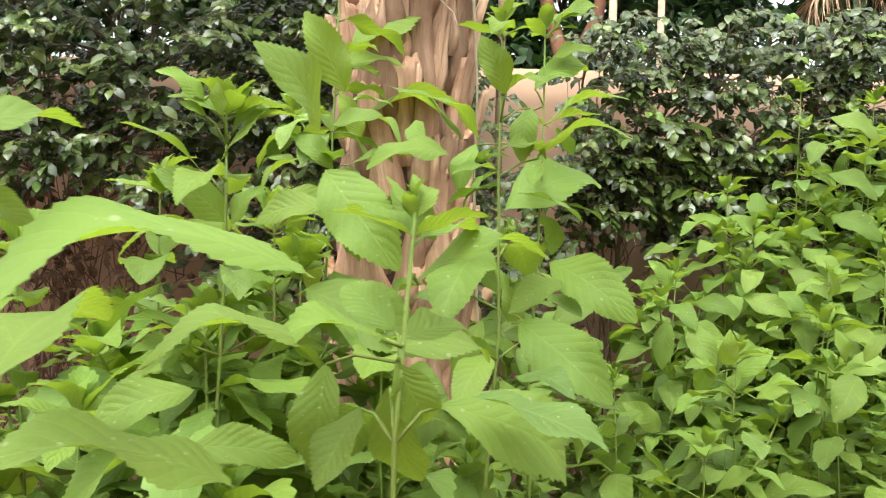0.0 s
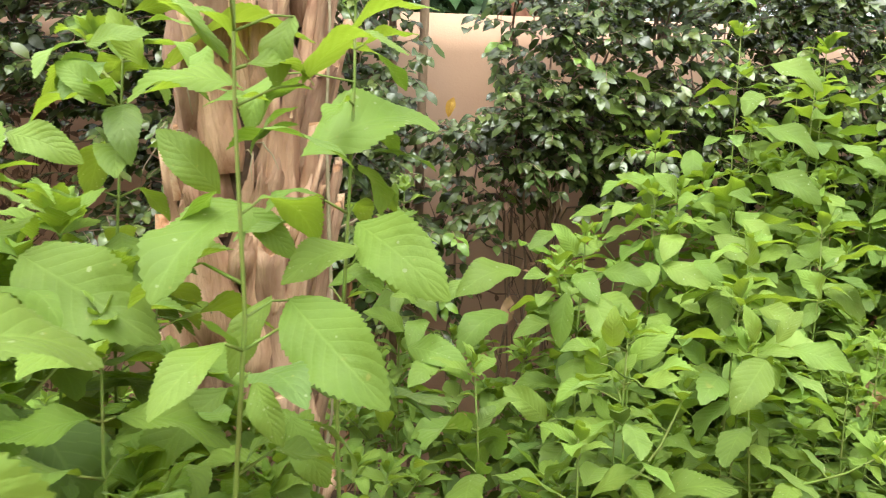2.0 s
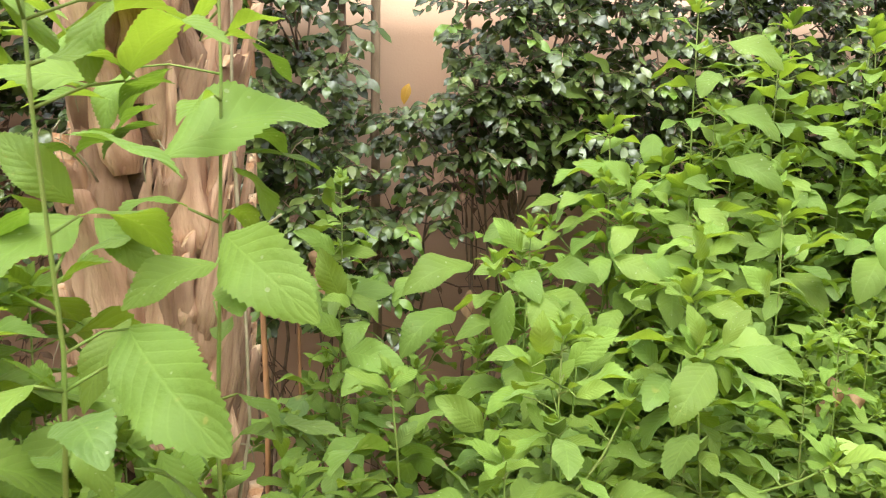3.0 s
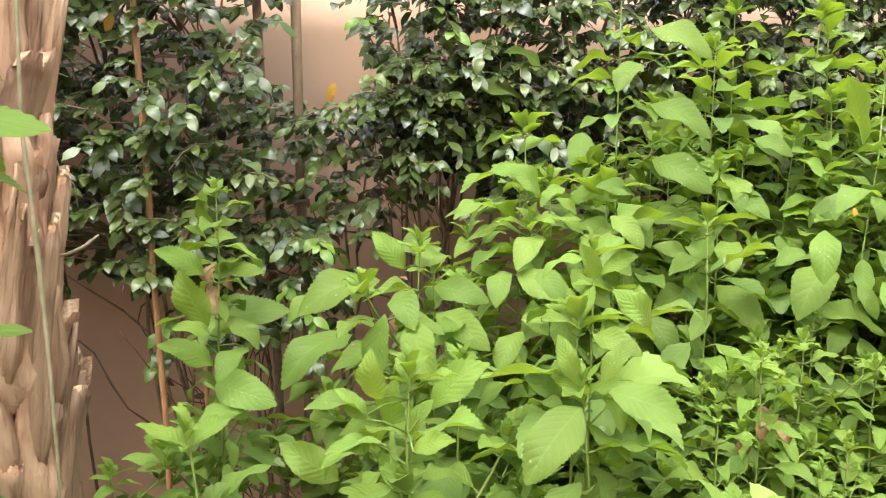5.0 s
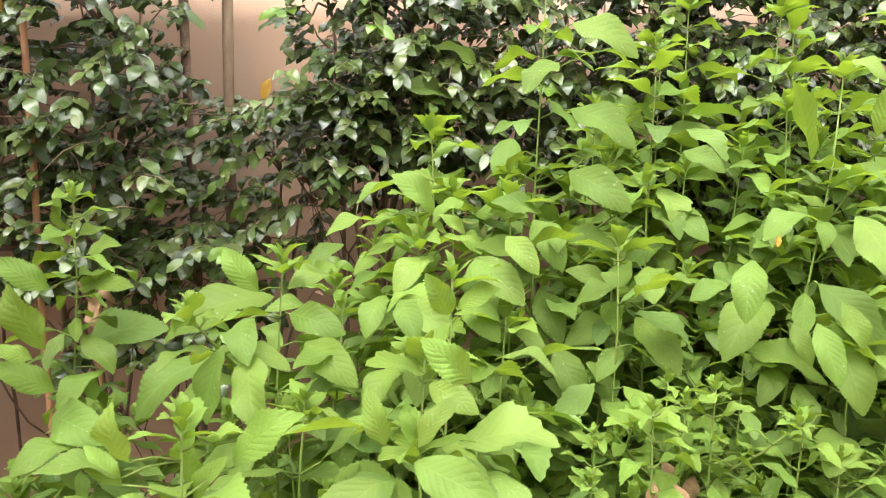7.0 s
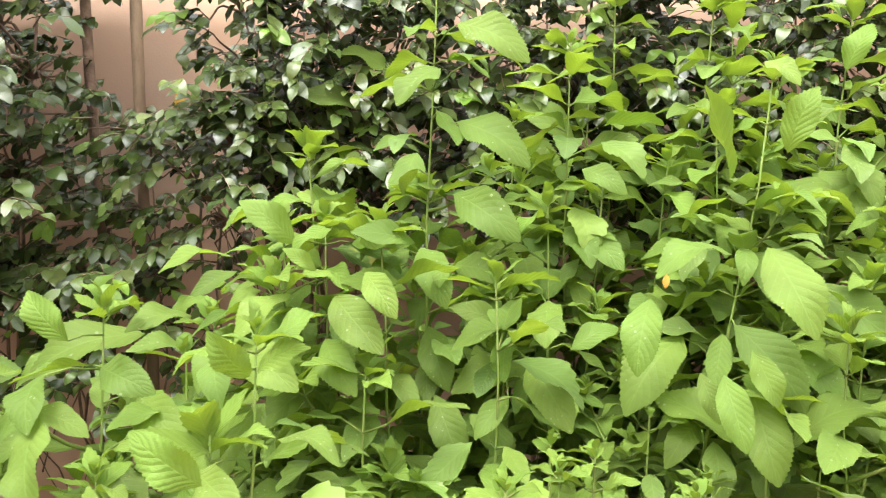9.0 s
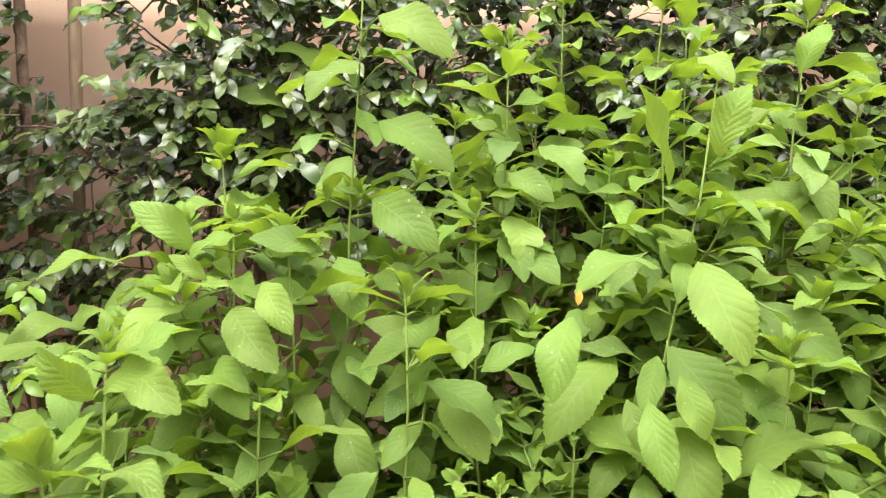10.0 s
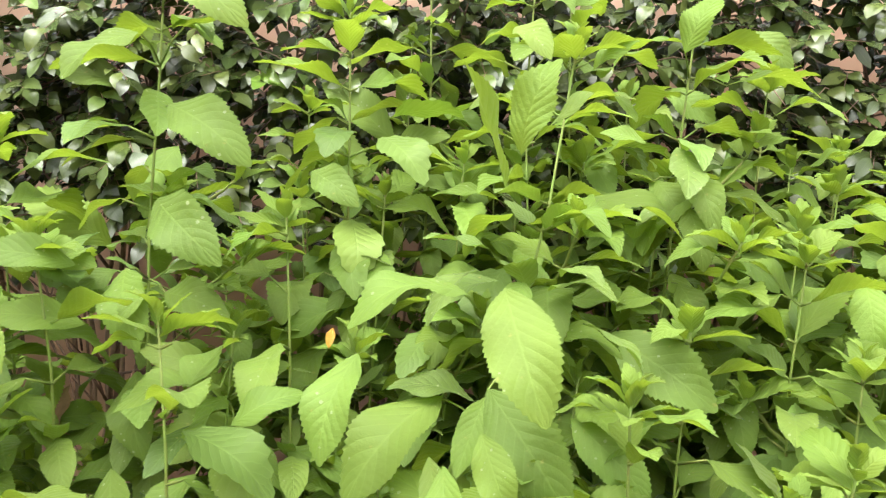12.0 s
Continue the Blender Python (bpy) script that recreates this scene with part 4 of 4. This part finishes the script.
weed((0.68, 1.66, -0.03), (0.681, 1.678, 1.222), 72, lush=0.9, sides=2, low=0.3, big=0.13, fresh=0.18, leaves=[
    (0.639, 1.629, 1.186, 0.631, 1.599, 1.272, 11),
    (0.713, 1.781, 1.117, 0.814, 1.789, 1.195, 11),
    (0.619, 1.641, 1.159, 0.534, 1.593, 1.183, 21),
    (0.553, 1.811, 0.982, 0.453, 1.8, 1.055, 4),
    (0.645, 1.81, 1.073, 0.658, 1.781, 1.174, 12),
    (0.672, 1.735, 1.088, 0.718, 1.742, 1.149, 10),
    (0.617, 1.744, 1.076, 0.544, 1.672, 1.062, 11),
    (0.688, 1.586, 1.123, 0.75, 1.568, 1.145, 11),
    (0.619, 1.64, 1.151, 0.571, 1.645, 1.199, 11)])
weed((0.97, 1.82, -0.03), (1.018, 1.937, 1.383), 73, lush=0.8, sides=2, low=0.3, big=0.13, fresh=0.2, leaves=[
    (0.939, 1.64, 1.168, 0.846, 1.561, 1.083, 4),
    (0.979, 2.038, 1.044, 0.887, 2.008, 1.132, 0),
    (0.979, 1.643, 1.19, 1.079, 1.589, 1.161, 4),
    (1.081, 1.803, 1.276, 1.163, 1.752, 1.27, 23),
    (1.048, 1.664, 1.285, 0.984, 1.651, 1.343, 14),
    (0.999, 2.03, 1.246, 0.964, 1.921, 1.165, 4),
    (1.016, 1.909, 1.32, 0.978, 1.867, 1.39, 12),
    (1.026, 1.91, 1.325, 1.096, 1.913, 1.359, 11),
    (0.989, 1.8, 1.24, 1.06, 1.746, 1.217, 1),
    (0.981, 1.693, 1.189, 1.032, 1.7, 1.255, 0),
    (0.939, 1.693, 1.189, 0.914, 1.702, 1.265, 10)])
weed((1.05, 2.3, -0.03), (1.009, 2.404, 1.501), 74, lush=0.85, sides=3, low=0.3, big=0.13, fresh=0.14, leaves=[
    (0.973, 2.317, 1.448, 0.886, 2.271, 1.527, 1),
    (0.868, 2.286, 1.427, 0.766, 2.208, 1.406, 21),
    (0.974, 2.277, 1.363, 0.903, 2.184, 1.296, 1),
    (1.057, 2.254, 1.365, 1.153, 2.17, 1.284, 4),
    (0.881, 2.231, 1.289, 0.854, 2.141, 1.22, 1),
    (1.055, 2.435, 1.438, 1.174, 2.391, 1.438, 1),
    (0.906, 2.216, 1.285, 1.021, 2.135, 1.229, 4),
    (1.038, 2.26, 1.287, 1.109, 2.174, 1.211, 1),
    (0.713, 2.76, 1.33, 0.617, 2.697, 1.27, 0),
    (1.07, 2.534, 1.368, 1.17, 2.487, 1.353, 1),
    (1.038, 2.199, 1.416, 0.987, 2.181, 1.455, 10),
    (0.76, 2.358, 1.302, 0.68, 2.252, 1.292, 1)])
weed((1.17, 2.42, -0.03), (1.215, 2.552, 1.993), 133, lush=0.85, low=0.3, big=0.13, gap=0.055, fresh=0.2, sides=4, leaves=[
    (1.156, 2.738, 1.62, 1.128, 2.65, 1.488, 4),
    (1.23, 2.426, 1.773, 1.155, 2.343, 1.697, 4),
    (1.26, 2.44, 1.675, 1.399, 2.387, 1.588, 1),
    (1.258, 2.402, 1.539, 1.381, 2.318, 1.457, 1),
    (1, 2.912, 1.735, 0.839, 2.856, 1.764, 0),
    (1.085, 2.622, 1.584, 0.946, 2.55, 1.55, 21),
    (1.004, 2.913, 1.634, 0.867, 2.848, 1.571, 20),
    (1.191, 2.444, 1.43, 1.249, 2.355, 1.324, 1),
    (1.258, 2.438, 1.858, 1.395, 2.386, 1.778, 1),
    (1.277, 2.451, 1.787, 1.395, 2.435, 1.76, 23),
    (1.194, 2.299, 1.454, 1.087, 2.245, 1.476, 0),
    (1.172, 2.359, 1.361, 1.057, 2.305, 1.38, 0),
    (1.065, 2.955, 1.828, 0.939, 2.903, 1.871, 11),
    (1.253, 2.435, 1.396, 1.368, 2.388, 1.372, 1)])
weed((1.52, 2.8, -0.03), (1.576, 2.911, 1.871), 134, lush=0.9, low=0.3, big=0.12, fresh=0.2, sides=3, leaves=[
    (1.575, 3.301, 1.751, 1.45, 3.257, 1.864, 1),
    (1.564, 2.945, 1.683, 1.582, 2.939, 1.797, 12),
    (1.557, 2.772, 1.636, 1.666, 2.73, 1.651, 0),
    (1.547, 2.911, 1.639, 1.388, 2.916, 1.76, 0),
    (1.491, 2.359, 1.586, 1.564, 2.308, 1.542, 1),
    (1.54, 2.919, 1.407, 1.429, 2.807, 1.368, 20),
    (1.537, 2.587, 1.44, 1.597, 2.483, 1.383, 1),
    (1.375, 2.92, 1.653, 1.511, 2.814, 1.542, 1),
    (1.586, 3.326, 1.439, 1.477, 3.266, 1.407, 0)])
weed((1.25, 2.3, -0.03), (1.369, 2.408, 1.363), 75, lush=0.9, sides=3, low=0.3, big=0.12, fresh=0.14, leaves=[
    (1.384, 2.309, 1.294, 1.262, 2.25, 1.272, 21),
    (1.403, 2.438, 1.191, 1.257, 2.346, 1.164, 1),
    (1.399, 2.319, 1.238, 1.467, 2.211, 1.143, 1),
    (1.207, 2.442, 1.272, 1.253, 2.361, 1.163, 1),
    (1.355, 2.374, 1.296, 1.252, 2.352, 1.328, 0),
    (1.384, 2.35, 1.283, 1.459, 2.377, 1.31, 0),
    (1.23, 2.308, 1.174, 1.284, 2.247, 1.061, 1),
    (1.362, 2.272, 1.188, 1.304, 2.212, 1.127, 0),
    (1.452, 2.136, 1.306, 1.53, 2.164, 1.337, 1),
    (1.105, 2.628, 1.081, 1.175, 2.573, 1.01, 1)])
weed((1.42, 2.22, -0.03), (1.853, 2.44, 1.788), 135, lush=0.85, sides=3, low=0.3, big=0.13, fresh=0.12, bow=(0.03, -0.05, -0.03), leaves=[
    (1.585, 2.189, 1.381, 1.554, 2.124, 1.269, 1),
    (1.679, 2.341, 1.286, 1.56, 2.24, 1.165, 1),
    (1.736, 2.245, 1.329, 1.834, 2.175, 1.2, 1),
    (1.745, 2.172, 1.237, 1.766, 2.098, 1.109, 4),
    (1.688, 2.136, 1.273, 1.708, 2.075, 1.169, 0),
    (1.669, 2.195, 1.258, 1.695, 2.158, 1.184, 0),
    (1.748, 2.149, 1.47, 1.79, 2.056, 1.347, 4),
    (1.712, 2.199, 1.451, 1.58, 2.137, 1.42, 23),
    (1.834, 2.509, 1.541, 2.043, 2.458, 1.466, 23),
    (1.758, 2.119, 1.612, 1.794, 2.111, 1.708, 11),
    (1.754, 2.351, 1.568, 1.693, 2.327, 1.732, 35),
    (1.79, 2.168, 1.644, 1.883, 2.175, 1.676, 21),
    (1.879, 2.48, 1.34, 2.034, 2.391, 1.217, 35),
    (1.728, 2.134, 1.313, 1.761, 2.105, 1.231, 4)])
weed((1.85, 2.42, -0.03), (2.037, 2.63, 1.604), 85, lush=0.85, low=0.3, big=0.14, fresh=0.1, sides=3, leaves=[
    (1.908, 2.397, 1.369, 2.045, 2.322, 1.285, 4),
    (2.119, 2.494, 1.275, 2.131, 2.433, 1.177, 1),
    (2.272, 2.558, 1.338, 2.263, 2.489, 1.183, 1),
    (1.853, 2.332, 1.265, 1.952, 2.275, 1.177, 1),
    (1.876, 2.382, 1.257, 1.951, 2.353, 1.238, 10),
    (2.298, 2.47, 1.446, 2.291, 2.408, 1.342, 11),
    (2.006, 2.576, 1.585, 2.044, 2.519, 1.517, 1),
    (2.053, 2.573, 1.541, 2.09, 2.516, 1.475, 1),
    (2.124, 2.629, 1.569, 2.219, 2.576, 1.519, 20),
    (2.034, 2.509, 1.429, 2.065, 2.451, 1.355, 1),
    (2.147, 2.618, 1.465, 2.214, 2.564, 1.409, 1)])
weed((1.95, 2.55, -0.03), (2.07, 2.613, 1.916), 82, lush=0.9, low=0.3, big=0.13, fresh=0.25, sides=3, leaves=[
    (2.031, 2.546, 1.782, 2.086, 2.559, 1.876, 14),
    (2.113, 2.595, 1.741, 2.254, 2.568, 1.722, 21),
    (2.21, 2.787, 1.864, 2.285, 2.76, 1.777, 1),
    (2.086, 2.9, 1.76, 2.188, 2.866, 1.69, 11),
    (2.362, 2.723, 1.298, 2.34, 2.653, 1.129, 1),
    (1.752, 2.215, 1.757, 1.788, 2.161, 1.714, 1),
    (1.882, 2.486, 1.746, 1.951, 2.494, 1.791, 11),
    (1.935, 2.343, 1.636, 1.873, 2.342, 1.647, 0),
    (2.23, 2.618, 1.458, 2.355, 2.62, 1.431, 21),
    (2.202, 2.939, 1.595, 2.337, 2.879, 1.462, 35),
    (2.002, 2.605, 1.581, 2.047, 2.551, 1.527, 0),
    (2.044, 2.518, 1.547, 2.057, 2.458, 1.453, 1)])


# ---- the bed of weeds ----
def bed():
    """Weeds filling the bed between the path and the hedge."""
    rng = random.Random(5)
    y, row = 1.62, 0
    while y < 3.0:
        x = 0.12 + (row % 2) * 0.1
        while x < 3.7:
            front = 1.58 + max(0, x - 0.55) * 0.36
            if x > 1.9:
                front = 2.06 + (x - 1.9) * 0.42
            px, py = x + rng.uniform(-0.07, 0.07), y + rng.uniform(-0.06, 0.06)
            pocket = (0.2 < px < 0.6 and py > 1.84) or (1.2 < px < 1.75 and py < 2.2)
            if front < py < 2.5 + 0.35 * min(1, px) and not pocket:
                h = 1.06 + 0.2 * (py - 1.6) + max(0, px - 0.9) * 0.24
                if px > 1.7:
                    h = 1.2 + 0.62 * max(0, py - 2.25) + 0.08 * max(0, px - 2.2)
                if px < 0.35:
                    h = 0.9
                if py > 2.4 and 0.95 < px < 1.8:
                    h = 1.52
                h += rng.uniform(-0.12, 0.12)
                weed((px, py, -0.03), (px + rng.uniform(-0.1, 0.1), py - rng.uniform(0.0, 0.14), h), rng.randrange(9999), rng.uniform(0.125, 0.175), 0.08, 0.34, lush=0.9, sides=3, fresh=rng.uniform(0.05, 0.14))
            x += 0.27
        y += 0.2
        row += 1


def shaded_weeds():
    """Lower, darker weeds round the palm's foot."""
    rng = random.Random(8)
    for px, py, h in ((-1.35, 2.3, 0.95), (-1.05, 1.9, 0.85), (-0.85, 2.45, 1.15), (-0.6, 1.75, 0.95), (-0.5, 2.3, 0.9), (-0.75, 1.35, 0.95), (-0.45, 1.3, 1.0), (-0.2, 1.55, 0.9), (0.05, 1.6, 0.8), (-1.2, 2.7, 1.2), (-0.15, 1.2, 0.95), (-0.55, 1.0, 1.0), (-0.15, 1.4, 1.15), (-0.32, 1.5, 1.25), (0.0, 1.5, 1.1), (-0.38, 1.18, 1.18)):
        weed((px, py, -0.03), (px + rng.uniform(-0.08, 0.08), py - 0.05, h), rng.randrange(9999), 0.13, 0.075, 0.3, lush=0.95, sides=3, fresh=0.06, label="low weedy shrub with dull green toothed leaves in shade")


def small_leaved():
    """Weeds with many small pale leaves at the front of the bed."""
    rng = random.Random(9)
    for px, py, h in ((1.35, 2.0, 1.17), (1.5, 2.1, 1.18), (1.62, 2.12, 1.12), (1.25, 1.92, 1.08), (1.4, 2.1, 1.15), (1.72, 2.1, 1.06), (1.86, 2.26, 1.12), (1.78, 2.2, 0.99), (1.42, 1.96, 0.95), (1.3, 2.1, 1.08), (1.55, 1.98, 1.0), (1.68, 2.22, 1.1), (1.46, 2.2, 1.16), (1.58, 2.3, 1.2)):
        weed((px, py, -0.03), (px + rng.uniform(-0.04, 0.04), py - 0.05, h), rng.randrange(9999), 0.08, 0.042, 0.35, lush=1.0, sides=6, fresh=0.2, label="bushy weed with many small pale green leaves")


def tall_back():
    """Tall weeds against the hedge."""
    rng = random.Random(12)
    for px, py, h in ((1.5, 2.72, 1.86), (1.95, 2.78, 1.98), (1.62, 2.9, 2.0), (2.4, 2.95, 1.66), (2.0, 2.28, 1.34), (2.45, 2.36, 1.42), (2.7, 2.46, 1.5), (2.18, 2.52, 1.5), (2.1, 2.62, 1.5), (2.32, 2.6, 1.56), (2.62, 2.72, 1.5), (2.9, 2.85, 1.5), (2.35, 2.82, 1.6), (3.15, 2.9, 1.45), (2.0, 2.42, 1.4), (2.25, 2.38, 1.36), (2.5, 2.45, 1.4), (2.75, 2.58, 1.46), (1.6, 2.66, 1.62), (1.72, 2.8, 1.96), (2.2, 2.75, 1.78), (2.05, 2.95, 1.76), (2.5, 2.9, 1.62), (2.75, 3.0, 1.55), (1.38, 2.85, 1.72), (1.88, 2.6, 1.72)):
        weed((px, py, -0.03), (px + rng.uniform(-0.1, 0.1), py - rng.uniform(0.0, 0.14), h), rng.randrange(9999), 0.14, 0.055, 0.35, lush=0.95, sides=4, fresh=0.18)


def low_back():
    """Low weeds below the hedge."""
    rng = random.Random(21)
    for i in range(16):
        px, py = 0.15 + i * 0.14 + rng.uniform(-0.05, 0.05), 2.62 + (i % 3) * 0.16 + rng.uniform(-0.05, 0.05)
        weed((px, py, -0.03), (px + rng.uniform(-0.08, 0.08), py - 0.08, rng.uniform(0.82, 1.05)), rng.randrange(9999), 0.14, 0.07, 0.15, lush=1.0, sides=3, fresh=0.05, label="low weedy shrub with dull green toothed leaves in shade")


def near_fill():
    """Leafy weeds crowding before the palm."""
    rng = random.Random(31)
    for px, py, h in ((-0.24, 1.2, 1.5), (-0.52, 1.34, 1.56), (-0.36, 1.08, 1.28), (-0.19, 1.5, 1.33), (-0.07, 1.12, 1.3), (-0.3, 1.02, 1.36), (-0.27, 1.38, 1.42), (-0.09, 1.42, 1.18), (-0.68, 1.2, 1.45), (-0.5, 0.98, 1.24)):
        weed((px, py, -0.03), (px + rng.uniform(-0.03, 0.03), py - 0.02, h), rng.randrange(9999), 0.185, 0.07, 0.42, lush=1.0, sides=3, fresh=0.16, label="leafy weedy shrub with light green toothed leaves before a palm")
    for px, py, h in ((-1.1, 2.5, 0.9), (-0.95, 2.75, 0.95), (-0.7, 2.7, 0.75), (-0.4, 2.6, 0.75), (-1.4, 2.85, 0.95), (-0.75, 2.3, 0.85), (-0.6, 2.55, 0.75), (-0.25, 2.75, 0.62)):
        weed((px, py, -0.03), (px, py - 0.05, h), rng.randrange(9999), 0.13, 0.08, 0.2, lush=0.95, sides=2, fresh=0.05, label="low weedy shrub with dull green toothed leaves in shade")


bed()
near_fill()
low_back()
tall_back()
shaded_weeds()
small_leaved()


def loose_leaf(name, meshes, at, tip, label, category):
    ob = new(name, meshes)
    ob.matrix_basis = leaf_pose(at, tip, (-0.2, -0.8, 0.3))
    tagged(ob, label, category, "withered leaves")


for at, tip in (((-0.182, 2.74, 1.966), (-0.192, 2.73, 1.891)), ((0.366, 3.33, 1.83), (0.346, 3.32, 1.745)), ((1.578, 2.066, 1.438), (1.575, 2.06, 1.418))):
    loose_leaf("yellow_leaf", YELLOW_LEAVES[0], at, tip, "single orange-yellow withered leaf hanging in the ficus", "leaf")
for i, (at, tip) in enumerate((((0.60, 3.05, 1.06), (0.59, 3.03, 0.95)), ((0.127, 2.59, 1.27), (0.107, 2.57, 1.19)), ((0.157, 2.59, 1.26), (0.177, 2.56, 1.19)), ((0.107, 2.58, 1.21), (0.137, 2.56, 1.12)), ((1.36, 1.97, 1.03), (1.355, 1.955, 0.985)), ((1.069, 2.5, 1.227), (1.089, 2.48, 1.137)), ((1.404, 2.080, 1.023), (1.429, 2.060, 0.973)), ((1.470, 2.100, 0.988), (1.445, 2.080, 0.938)), ((1.40, 1.99, 1.02), (1.42, 1.97, 0.975)), ((1.33, 1.96, 1.0), (1.31, 1.945, 0.955)))):
    loose_leaf("dry_leaf", DRY_LEAVES[i % 3], at, tip, "curled dry brown leaf caught among the weeds", "leaf")
